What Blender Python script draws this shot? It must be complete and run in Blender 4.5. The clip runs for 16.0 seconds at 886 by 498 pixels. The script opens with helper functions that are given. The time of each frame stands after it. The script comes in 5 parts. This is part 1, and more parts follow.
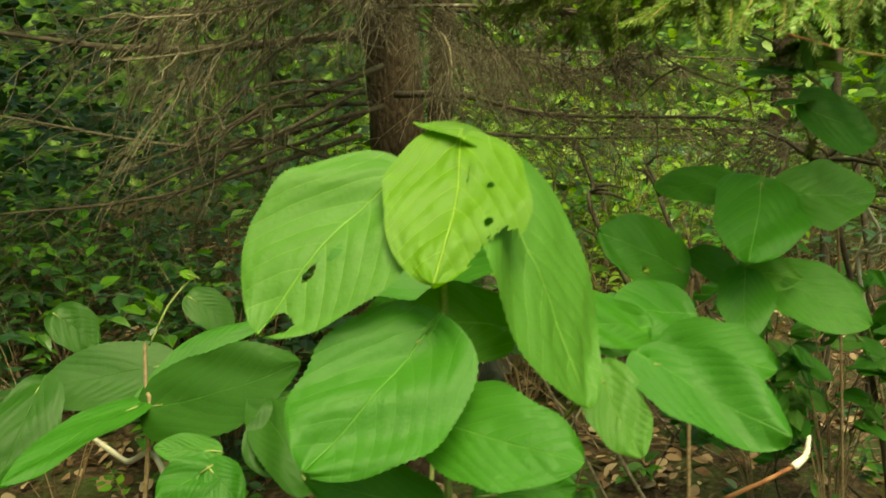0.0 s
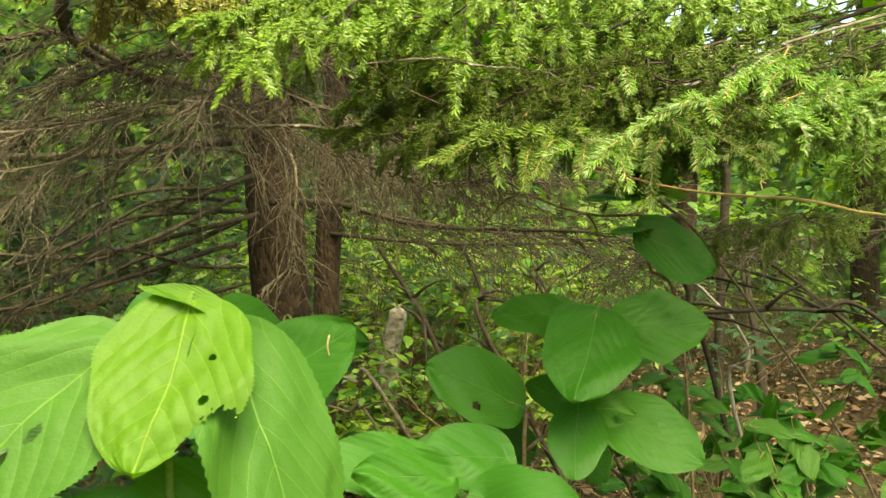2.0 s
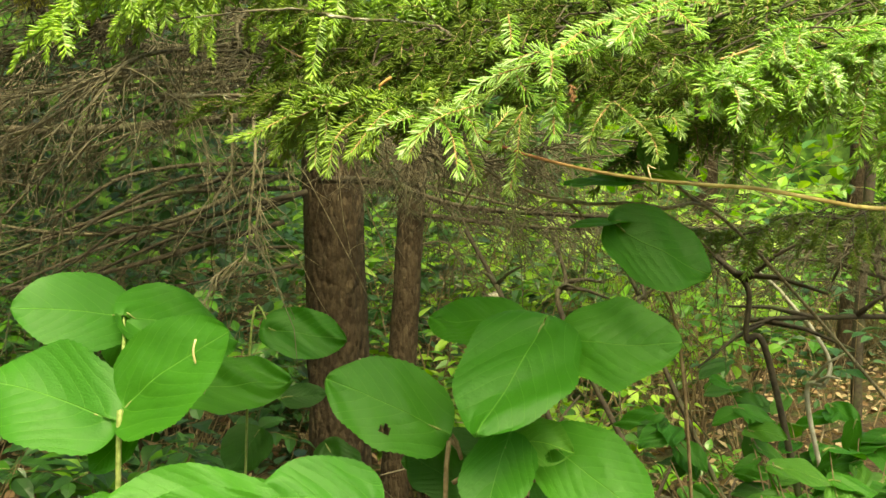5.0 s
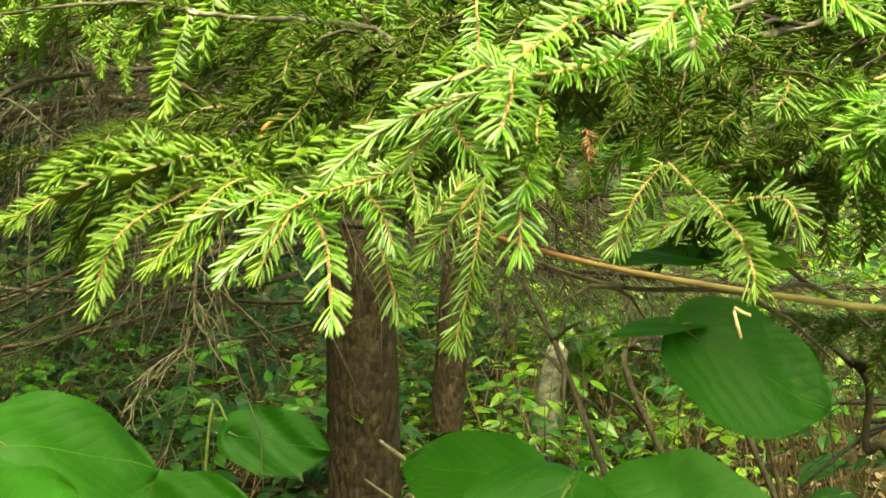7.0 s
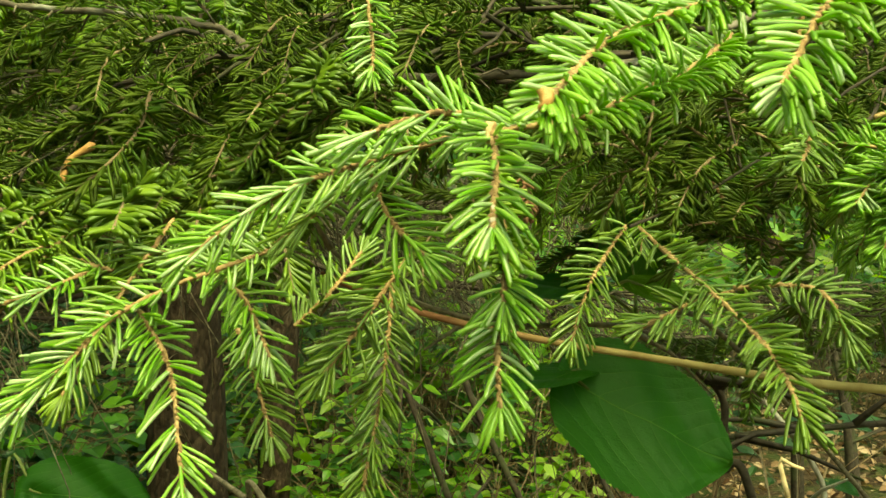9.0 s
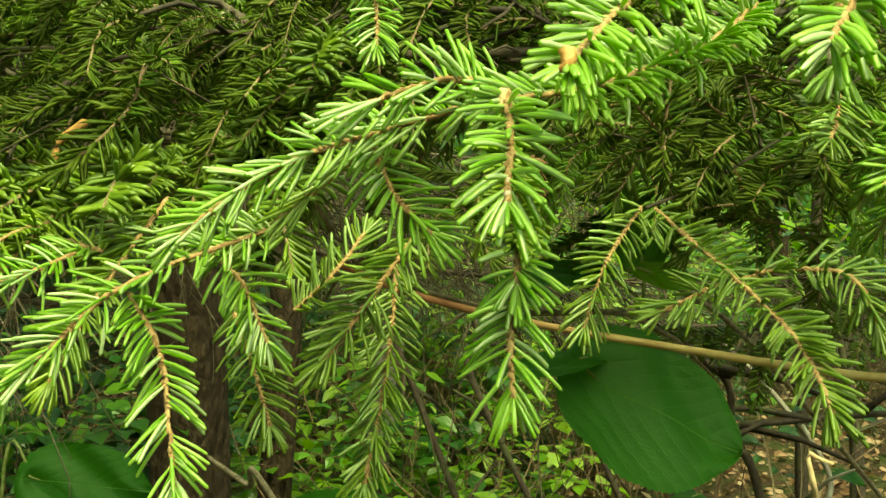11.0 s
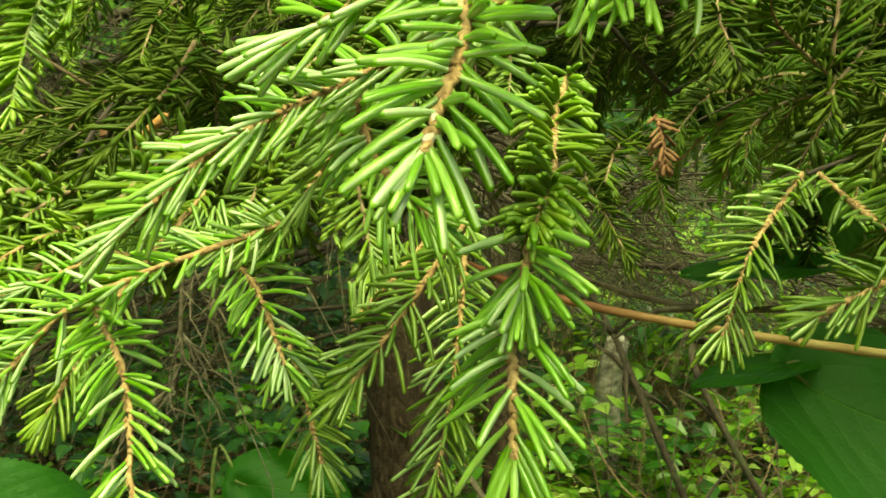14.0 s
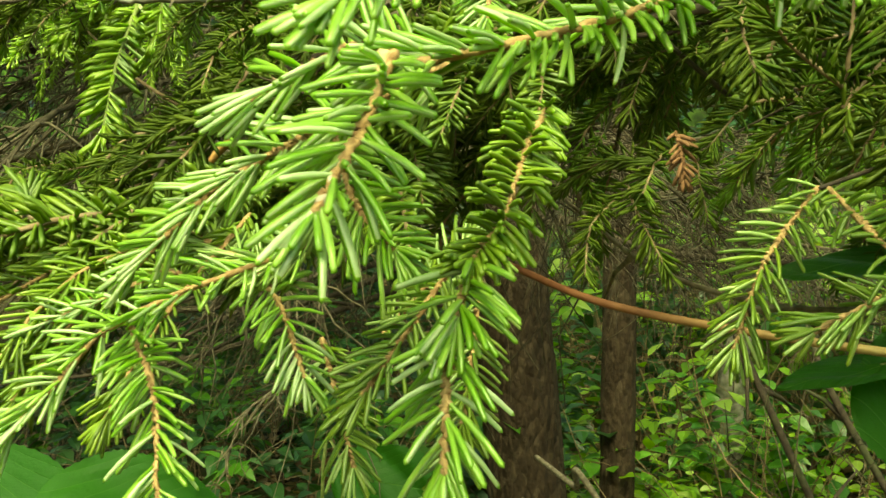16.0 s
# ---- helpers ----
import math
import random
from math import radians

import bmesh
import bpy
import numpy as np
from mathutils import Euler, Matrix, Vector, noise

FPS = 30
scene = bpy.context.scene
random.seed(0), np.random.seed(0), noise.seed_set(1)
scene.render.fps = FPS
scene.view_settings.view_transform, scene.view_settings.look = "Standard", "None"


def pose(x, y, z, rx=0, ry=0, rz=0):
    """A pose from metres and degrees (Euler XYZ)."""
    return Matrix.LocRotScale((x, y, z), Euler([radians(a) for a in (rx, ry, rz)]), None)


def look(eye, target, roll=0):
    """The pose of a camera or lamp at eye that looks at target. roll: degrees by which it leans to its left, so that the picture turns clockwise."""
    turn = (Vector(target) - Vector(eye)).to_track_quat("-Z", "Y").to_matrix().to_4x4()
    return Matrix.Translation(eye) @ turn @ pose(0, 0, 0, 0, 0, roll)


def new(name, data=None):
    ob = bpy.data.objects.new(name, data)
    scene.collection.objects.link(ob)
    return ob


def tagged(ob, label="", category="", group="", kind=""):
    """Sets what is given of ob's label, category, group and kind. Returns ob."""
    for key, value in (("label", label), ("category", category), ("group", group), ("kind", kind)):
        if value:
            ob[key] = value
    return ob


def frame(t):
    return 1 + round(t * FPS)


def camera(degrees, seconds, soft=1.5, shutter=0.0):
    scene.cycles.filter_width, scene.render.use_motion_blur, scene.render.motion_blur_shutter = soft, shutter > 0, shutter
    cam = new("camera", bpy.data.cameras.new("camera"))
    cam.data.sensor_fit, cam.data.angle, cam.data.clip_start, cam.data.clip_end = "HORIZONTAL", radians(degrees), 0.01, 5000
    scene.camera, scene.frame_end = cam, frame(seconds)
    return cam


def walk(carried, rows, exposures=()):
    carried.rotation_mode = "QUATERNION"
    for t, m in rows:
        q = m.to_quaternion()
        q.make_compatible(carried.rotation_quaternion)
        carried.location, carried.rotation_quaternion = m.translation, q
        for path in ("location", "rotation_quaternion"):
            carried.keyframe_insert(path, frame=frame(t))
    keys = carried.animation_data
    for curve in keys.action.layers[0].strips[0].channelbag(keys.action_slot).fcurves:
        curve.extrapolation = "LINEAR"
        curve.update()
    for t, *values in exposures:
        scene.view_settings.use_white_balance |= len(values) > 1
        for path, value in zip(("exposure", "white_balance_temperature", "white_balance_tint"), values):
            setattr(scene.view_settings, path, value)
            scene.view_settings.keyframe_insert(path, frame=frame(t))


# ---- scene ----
cam = camera(48.5, 16.0, shutter=0.3)
PATH = [
    (0, (0.225, 0.091, 1.117), (0.12, 2.073, 0.872), -0.2),
    (0.5, (0.298, 0.062, 1.174), (0.21, 2.053, 1.003), 0.2),
    (1, (0.342, 0.064, 1.202), (0.325, 2.061, 1.105), 0.3),
    (1.5, (0.358, 0.081, 1.195), (0.39, 2.08, 1.139), 0.3),
    (2, (0.384, 0.159, 1.178), (0.414, 2.157, 1.11), 0.3),
    (2.5, (0.417, 0.249, 1.184), (0.397, 2.247, 1.104), 0.0),
    (3, (0.455, 0.265, 1.192), (0.365, 2.261, 1.097), 0.4),
    (3.5, (0.569, 0.275, 1.208), (0.367, 2.262, 1.098), 0.2),
    (4, (0.702, 0.309, 1.19), (0.413, 2.285, 1.077), 0.7),
    (4.2, (0.746, 0.317, 1.185), (0.435, 2.289, 1.068), 0.7),
    (6.3, (0.703, 0.746, 1.218), (0.326, 2.706, 1.091), 1.6),
    (6.5, (0.718, 0.787, 1.217), (0.328, 2.744, 1.084), 1.5),
    (7, (0.741, 0.863, 1.253), (0.23, 2.795, 1.172), 1.4),
    (7.5, (0.696, 0.932, 1.273), (0.236, 2.877, 1.194), 0.4),
    (8, (0.665, 0.986, 1.293), (0.404, 2.967, 1.201), 0.4),
    (8.5, (0.675, 0.985, 1.286), (0.508, 2.976, 1.199), 1.3),
    (9, (0.683, 0.987, 1.283), (0.53, 2.979, 1.193), 1.4),
    (9.2, (0.687, 0.987, 1.285), (0.511, 2.976, 1.163), 2.0),
    (11.3, (0.677, 1.003, 1.278), (0.528, 2.995, 1.164), 1.4),
    (11.5, (0.675, 0.999, 1.276), (0.569, 2.992, 1.158), 1.5),
    (12, (0.688, 0.994, 1.27), (0.639, 2.989, 1.141), 1.1),
    (12.5, (0.697, 1.014, 1.275), (0.628, 3.008, 1.139), 0.9),
    (13, (0.703, 1.036, 1.274), (0.507, 3.021, 1.128), 0.6),
    (13.5, (0.702, 1.055, 1.278), (0.276, 3.005, 1.166), -0.1),
    (14, (0.711, 1.074, 1.275), (0.094, 2.973, 1.155), -1.3),
    (14.5, (0.724, 1.074, 1.279), (-0.001, 2.934, 1.158), -1.8),
    (15, (0.732, 1.078, 1.276), (-0.054, 2.912, 1.147), -2.0),
    (15.5, (0.745, 1.079, 1.278), (-0.088, 2.893, 1.152), -2.3),
    (16, (0.741, 1.071, 1.281), (-0.109, 2.877, 1.158), -2.5),
]
walk(cam, [(t, look(eye, target, roll)) for t, eye, target, roll in PATH],
     exposures=[(0.0, 1.46, 11600, -23), (1.0, 1.76, 10100, -14), (2.0, 1.86, 9800, -9), (4.2, 2.0, 10400, -15), (6.5, 2.30, 11000, -23), (7.0, 2.20, 11300, -27), (7.5, 1.80, 11700, -29), (8.0, 1.74, 11700, -29), (9.0, 1.53, 11900, -31), (12.0, 1.58, 11900, -33), (12.5, 1.80, 11900, -33), (13.0, 1.79, 11900, -33), (14.0, 1.68, 11700, -34), (16.0, 1.68, 11800, -31)])

# ---- daylight: bright overcast sky over a small gap in the wood ----
SUN_UP, SUN_ROUND = radians(58), radians(160)
sky_world = bpy.data.worlds.new("sky")
scene.world = sky_world
sky_world.use_nodes = True
wn = sky_world.node_tree
sky_node = wn.nodes.new("ShaderNodeTexSky")
sky_node.sky_type, sky_node.sun_disc = "NISHITA", False
sky_node.sun_elevation, sky_node.sun_rotation = SUN_UP, SUN_ROUND
sky_node.air_density, sky_node.dust_density = 1.0, 3.0
wn.links.new(sky_node.outputs[0], wn.nodes["Background"].inputs[0])
wn.nodes["Background"].inputs[1].default_value = 0.15
sun_lamp = bpy.data.lights.new("sun", "SUN")
sun_lamp.energy, sun_lamp.angle, sun_lamp.color = 1.9, radians(38), (1.0, 0.95, 0.86)
sun = new("sun", sun_lamp)
sun.matrix_basis = look((0, 0, 0), (-math.sin(SUN_ROUND) * math.cos(SUN_UP), -math.cos(SUN_ROUND) * math.cos(SUN_UP), -math.sin(SUN_UP)))


# ---- materials ----
class Shade:
    """A node material with a few shorthand calls."""

    def __init__(self, name):
        self.mat = bpy.data.materials.new(name)
        self.mat.use_nodes = True
        self.tree = self.mat.node_tree
        self.bsdf = self.tree.nodes["Principled BSDF"]
        self.out = self.tree.nodes["Material Output"]

    def node(self, kind, **inputs):
        n = self.tree.nodes.new(kind)
        for key, value in inputs.items():
            self.put(n, key.replace("_", " "), value)
        return n

    def put(self, n, key, value):
        socket = n.inputs[int(key)] if key.isdigit() else n.inputs[key]
        if isinstance(value, bpy.types.NodeSocket):
            self.tree.links.new(value, socket)
        else:
            socket.default_value = value

    def noise(self, scale, detail=4.0, coords="Object", stretch=(1, 1, 1), rough=0.55):
        tex = self.node("ShaderNodeTexCoord")
        m = self.node("ShaderNodeMapping")
        self.tree.links.new(tex.outputs[coords], m.inputs["Vector"])
        m.inputs["Scale"].default_value = stretch
        n = self.node("ShaderNodeTexNoise", Scale=scale, Detail=detail, Roughness=rough)
        self.tree.links.new(m.outputs[0], n.inputs["Vector"])
        return n.outputs["Fac"]

    def ramp(self, fac, *stops):
        r = self.node("ShaderNodeValToRGB")
        self.tree.links.new(fac, r.inputs[0])
        e = r.color_ramp.elements
        while len(e) < len(stops):
            e.new(0.5)
        for el, (p, c) in zip(e, stops):
            el.position, el.color = p, (*c, 1)
        return r.outputs[0]

    def mix(self, fac, a, b, blend="MIX"):
        m = self.tree.nodes.new("ShaderNodeMix")
        m.data_type, m.blend_type = "RGBA", blend
        for i, v in ((0, fac), (6, a), (7, b)):
            if isinstance(v, bpy.types.NodeSocket):
                self.tree.links.new(v, m.inputs[i])
            else:
                m.inputs[i].default_value = v if i == 0 else (*v, 1)
        return m.outputs[2]

    def math(self, op, a, b=0.0, c=0.0):
        m = self.tree.nodes.new("ShaderNodeMath")
        m.operation = op
        for i, v in enumerate((a, b, c)):
            if isinstance(v, bpy.types.NodeSocket):
                self.tree.links.new(v, m.inputs[i])
            else:
                m.inputs[i].default_value = v
        return m.outputs[0]

    def done(self, color, rough=0.6, bump=None, strength=0.3, dist=0.002, translucent=0.0, glow=(1, 1, 1), spec=0.5):
        self.put(self.bsdf, "Base Color", color if isinstance(color, bpy.types.NodeSocket) else (*color, 1))
        self.put(self.bsdf, "Roughness", rough)
        self.put(self.bsdf, "Specular IOR Level", spec)
        normal = None
        if bump is not None:
            b = self.node("ShaderNodeBump", Strength=strength, Distance=dist, Height=bump)
            normal = b.outputs[0]
            self.put(self.bsdf, "Normal", normal)
        if translucent:
            t = self.node("ShaderNodeBsdfTranslucent")
            self.put(t, "Color", self.mix(1.0, color, glow, "MULTIPLY"))
            if normal:
                self.put(t, "Normal", normal)
            mix = self.node("ShaderNodeMixShader")
            mix.inputs[0].default_value = translucent
            self.tree.links.new(self.bsdf.outputs[0], mix.inputs[1])
            self.tree.links.new(t.outputs[0], mix.inputs[2])
            self.tree.links.new(mix.outputs[0], self.out.inputs[0])
        return self.mat


def leaf_material(name, dark, light, vein):
    """Broad leaf: branching paler veins, puckered skin between them, light that comes through."""
    s = Shade(name)
    uv = s.node("ShaderNodeUVMap")
    uv.uv_map = "leaf"
    sep = s.node("ShaderNodeSeparateXYZ")
    s.tree.links.new(uv.outputs[0], sep.inputs[0])
    along, side = sep.outputs[0], s.math("ABSOLUTE", sep.outputs[1])
    wob = s.noise(60.0, 3.0)
    lane = s.math("MULTIPLY", s.math("SUBTRACT", along, s.math("MULTIPLY", s.math("POWER", side, 1.35), 0.72)), 6.0)
    lane = s.math("ADD", lane, s.math("MULTIPLY", wob, 0.12))
    saw = s.math("ABSOLUTE", s.math("SUBTRACT", s.math("FRACT", lane), 0.5))
    ribs = s.math("SMOOTH_MAX", s.math("SUBTRACT", s.math("MULTIPLY", saw, 22.0), 10.2), 0.0, 0.3)
    cross = s.math("ABSOLUTE", s.math("SUBTRACT", s.math("FRACT", s.math("MULTIPLY", s.math("ADD", side, s.math("MULTIPLY", wob, 0.06)), 17.0)), 0.5))
    fine = s.math("MAXIMUM", s.math("SUBTRACT", s.math("MULTIPLY", cross, 10.0), 4.3), 0.0)
    mid = s.math("MAXIMUM", s.math("SUBTRACT", 1.0, s.math("MULTIPLY", side, 52.0)), 0.0)
    veins = s.math("MINIMUM", s.math("ADD", s.math("MULTIPLY", mid, 1.0), s.math("MULTIPLY", ribs, 0.6)), 1.0)
    info = s.node("ShaderNodeObjectInfo")
    tone = s.mix(info.outputs["Random"], dark, light)
    blotch = s.noise(22.0, 5.0)
    tone = s.mix(s.math("MULTIPLY", blotch, 0.55), tone, tuple(c * 0.62 for c in dark))
    speck = s.ramp(s.noise(240.0, 2.0), (0.70, (0, 0, 0)), (0.78, (1, 1, 1)))
    tone = s.mix(s.math("MULTIPLY", speck, 0.10), tone, (0.30, 0.28, 0.08))
    color = s.mix(veins, tone, vein)
    swell = s.math("MULTIPLY", s.math("COSINE", s.math("MULTIPLY", lane, math.tau)), -0.10)
    height = s.math("SUBTRACT", swell, s.math("ADD", s.math("MULTIPLY", ribs, 0.22), s.math("ADD", s.math("MULTIPLY", fine, 0.10), s.math("MULTIPLY", mid, 0.6))))
    height = s.math("ADD", height, s.math("MULTIPLY", s.noise(300.0, 3.0), 0.5))
    height = s.math("ADD", height, s.math("MULTIPLY", s.noise(38.0, 2.0), 1.2))
    return s.done(color, 0.5, height, 0.8, 0.0013, translucent=0.38, glow=(1.05, 1.25, 0.3), spec=0.32)


# Bright and dull copies of the leaf put light and shade into its colour.
bright_leaf = leaf_material("hobblebush_leaf_lit", (0.074, 0.215, 0.030), (0.096, 0.25, 0.040), (0.20, 0.39, 0.075))
young_leaf = leaf_material("hobblebush_leaf_young", (0.104, 0.25, 0.018), (0.125, 0.28, 0.022), (0.30, 0.45, 0.08))
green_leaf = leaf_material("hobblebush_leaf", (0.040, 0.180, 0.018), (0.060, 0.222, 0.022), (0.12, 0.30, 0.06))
dull_leaf = leaf_material("hobblebush_leaf_shade", (0.026, 0.100, 0.013), (0.038, 0.130, 0.015), (0.06, 0.16, 0.032))


def needle_material(name, old, fresh, rough=0.38, darkening=0.45):
    s = Shade(name)
    geo = s.node("ShaderNodeNewGeometry")
    color = s.mix(geo.outputs["Random Per Island"], old, fresh)
    info = s.node("ShaderNodeObjectInfo")
    color = s.mix(s.math("MULTIPLY", info.outputs["Random"], darkening), color, tuple(c * 0.55 for c in old))
    color = s.mix(s.math("MULTIPLY", s.noise(35.0, 3.0), 0.25), color, (0.20, 0.26, 0.02))
    return s.done(color, rough, translucent=0.30 if rough > 0.4 else 0.40, glow=(1.0, 1.2, 0.3), spec=0.3 if rough > 0.5 else 0.85)


# Brighter copy for fresh near shoots: the light on them is in the colour.
fresh_lit_top = needle_material("fresh_needle_lit_top", (0.17, 0.40, 0.028), (0.46, 0.70, 0.16), 0.28, 0.12)
# Pale needle bands, whitened further to paint in a sheen.
fresh_band_sheen = needle_material("fresh_needle_band_sheen", (0.44, 0.58, 0.29), (0.69, 0.80, 0.54), 0.30, 0.08)
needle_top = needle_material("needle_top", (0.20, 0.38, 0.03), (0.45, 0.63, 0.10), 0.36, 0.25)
needle_band_sheen = needle_material("needle_band_sheen", (0.30, 0.49, 0.13), (0.58, 0.74, 0.32), 0.33, 0.2)
# Mid and olive needles carry the shade of twigs farther back in their colour.
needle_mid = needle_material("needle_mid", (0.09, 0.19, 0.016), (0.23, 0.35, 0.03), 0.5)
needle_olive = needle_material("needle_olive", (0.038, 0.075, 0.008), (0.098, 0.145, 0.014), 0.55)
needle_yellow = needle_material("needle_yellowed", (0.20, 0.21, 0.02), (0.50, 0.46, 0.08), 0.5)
# Darkest needle copy: shade over the back boughs is put into the colour.
needle_shaded = needle_material("needle_shaded", (0.055, 0.14, 0.016), (0.14, 0.25, 0.024), 0.65)


def wood_material(name, dark, light, scale=90.0, stretch=(1, 1, 1), rough=0.85, strength=0.5, dist=0.002, moss=None, patch_size=9.0):
    s = Shade(name)
    grain = s.noise(scale, 6.0, stretch=stretch)
    color = s.ramp(grain, (0.32, dark), (0.68, light))
    info = s.node("ShaderNodeObjectInfo")
    color = s.mix(s.math("MULTIPLY", info.outputs["Random"], 0.35), color, dark)
    if moss:
        patch = s.ramp(s.noise(patch_size, 5.0), (0.52, (0, 0, 0)), (0.66, (1, 1, 1)))
        color = s.mix(s.math("MULTIPLY", patch, 0.7), color, moss)
    return s.done(color, rough, grain, strength, dist, spec=0.25)


twig_wood = wood_material("young_twig_bark", (0.20, 0.115, 0.05), (0.54, 0.37, 0.185), 700.0, dist=0.0006)
branch_wood = wood_material("branch_bark", (0.08, 0.06, 0.045), (0.32, 0.28, 0.22), 60.0, moss=(0.20, 0.24, 0.15))
dead_wood = wood_material("dead_twig", (0.034, 0.028, 0.019), (0.160, 0.135, 0.090), 120.0)
dark_wood = wood_material("dark_dead_branch", (0.028, 0.022, 0.017), (0.088, 0.068, 0.048), 80.0, moss=(0.065, 0.08, 0.032))
lichen_wood = wood_material("lichen_bark", (0.05, 0.038, 0.026), (0.15, 0.125, 0.09), 110.0, moss=(0.42, 0.41, 0.33), patch_size=65.0)
grey_twig = wood_material("grey_dead_twig", (0.10, 0.082, 0.056), (0.31, 0.26, 0.185), 130.0)
pale_wood = wood_material("bleached_stick", (0.30, 0.27, 0.22), (0.55, 0.52, 0.45), 60.0)
red_wood = wood_material("red_brown_shoot", (0.17, 0.055, 0.032), (0.32, 0.16, 0.075), 70.0)


def shoot_material():
    """Smooth young bark, red-brown at the shoot's tip and yellow-brown farther down."""
    s = Shade("amber_shoot")
    grain = s.noise(60.0, 5.0)
    sep = s.node("ShaderNodeSeparateXYZ")
    s.tree.links.new(s.node("ShaderNodeTexCoord").outputs["Object"], sep.inputs[0])
    along = s.math("MULTIPLY", s.math("SUBTRACT", sep.outputs[0], 0.635), 9.0)
    along = s.math("MINIMUM", s.math("MAXIMUM", along, 0.0), 1.0)
    color = s.mix(along, s.ramp(grain, (0.32, (0.15, 0.045, 0.025)), (0.68, (0.30, 0.13, 0.06))), s.ramp(grain, (0.32, (0.25, 0.165, 0.055)), (0.68, (0.46, 0.37, 0.155))))
    return s.done(color, 0.6, grain, 0.4, 0.001, spec=0.3)


amber_wood = shoot_material()
stem_green = wood_material("green_stem", (0.15, 0.19, 0.055), (0.29, 0.34, 0.13), 150.0, rough=0.6)
stem_brown = wood_material("brown_stem", (0.14, 0.09, 0.05), (0.30, 0.22, 0.14), 150.0)
scale_brown = wood_material("bud_scale", (0.38, 0.18, 0.06), (0.62, 0.38, 0.16), 300.0, rough=0.5)
scale_pale = wood_material("pale_bud_scale", (0.48, 0.34, 0.18), (0.74, 0.58, 0.36), 300.0, rough=0.5)
resin = wood_material("resin", (0.36, 0.29, 0.20), (0.6, 0.53, 0.44), 200.0, rough=0.25)
rust = wood_material("rust_dead_needles", (0.12, 0.06, 0.03), (0.25, 0.13, 0.07), 90.0)
white_bud = wood_material("white_bud", (0.6, 0.55, 0.46), (0.85, 0.8, 0.72), 300.0, rough=0.6)


def bark_material():
    s = Shade("spruce_bark")
    tex = s.node("ShaderNodeTexCoord")
    m = s.node("ShaderNodeMapping")
    s.tree.links.new(tex.outputs["Object"], m.inputs["Vector"])
    m.inputs["Scale"].default_value = (1, 1, 0.42)
    v = s.node("ShaderNodeTexVoronoi", Scale=74.0)
    s.tree.links.new(m.outputs[0], v.inputs["Vector"])
    grain = s.noise(95.0, 7.0, stretch=(1, 1, 0.65))
    blot = s.noise(7.0, 4.0)
    color = s.ramp(grain, (0.3, (0.012, 0.007, 0.005)), (0.55, (0.036, 0.024, 0.014)), (0.78, (0.086, 0.060, 0.037)))
    color = s.mix(s.math("MULTIPLY", blot, 0.5), color, (0.060, 0.040, 0.026))
    chip = s.ramp(v.outputs["Color"], (0.55, (0, 0, 0)), (0.9, (1, 1, 1)))
    color = s.mix(s.math("MULTIPLY", chip, 0.32), color, (0.14, 0.105, 0.07))
    height = s.math("ADD", s.math("MULTIPLY", v.outputs["Distance"], -0.8), s.math("MULTIPLY", grain, 0.8))
    return s.done(color, 0.9, height, 0.9, 0.012, spec=0.2)


bark = bark_material()


def litter_material():
    s = Shade("litter_soil")
    a, b, c = s.noise(5.0, 6.0), s.noise(45.0, 6.0), s.noise(260.0, 4.0)
    color = s.ramp(b, (0.3, (0.022, 0.015, 0.01)), (0.5, (0.065, 0.042, 0.026)), (0.7, (0.15, 0.105, 0.068)))
    green = s.ramp(a, (0.45, (0, 0, 0)), (0.62, (1, 1, 1)))
    color = s.mix(s.math("MULTIPLY", green, 0.55), color, (0.05, 0.10, 0.025))
    return s.done(color, 0.95, s.math("ADD", b, s.math("MULTIPLY", c, 0.4)), 0.9, 0.02, spec=0.1)


def scatter_leaf_material(name, stops, translucent=0.35, rough=0.38):
    s = Shade(name)
    geo = s.node("ShaderNodeNewGeometry")
    color = s.ramp(geo.outputs["Random Per Island"], *stops)
    color = s.mix(s.math("MULTIPLY", s.noise(40.0, 3.0), 0.35), color, tuple(v * 0.5 for v in stops[0][1]))
    return s.done(color, rough, translucent=translucent, glow=(1.1, 1.2, 0.3), spec=0.6 if rough < 0.5 else 0.2)


soil = litter_material()
dry_leaf = scatter_leaf_material("dry_leaf", [(0.0, (0.09, 0.045, 0.025)), (0.5, (0.31, 0.19, 0.115)), (1.0, (0.54, 0.40, 0.28))], 0.15, 0.7)
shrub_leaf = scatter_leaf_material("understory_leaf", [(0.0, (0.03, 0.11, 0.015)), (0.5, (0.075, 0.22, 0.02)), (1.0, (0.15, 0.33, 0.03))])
# Sunlit and shaded copies of the shrub leaf, with the light in the colour.
sun_leaf = scatter_leaf_material("sunlit_leaf", [(0.0, (0.15, 0.31, 0.04)), (0.6, (0.27, 0.46, 0.05)), (1.0, (0.46, 0.60, 0.18))], 0.45, 0.34)
dim_leaf = scatter_leaf_material("shaded_leaf", [(0.0, (0.016, 0.056, 0.014)), (1.0, (0.038, 0.115, 0.023))], 0.25)
rock_mat = wood_material("rock", (0.12, 0.12, 0.11), (0.28, 0.28, 0.26), 14.0, strength=0.6, dist=0.02, moss=(0.10, 0.16, 0.05))
pale_bark = wood_material("pale_log_bark", (0.035, 0.03, 0.022), (0.40, 0.37, 0.31), 34.0, stretch=(1, 1, 1.4), moss=(0.06, 0.09, 0.03))


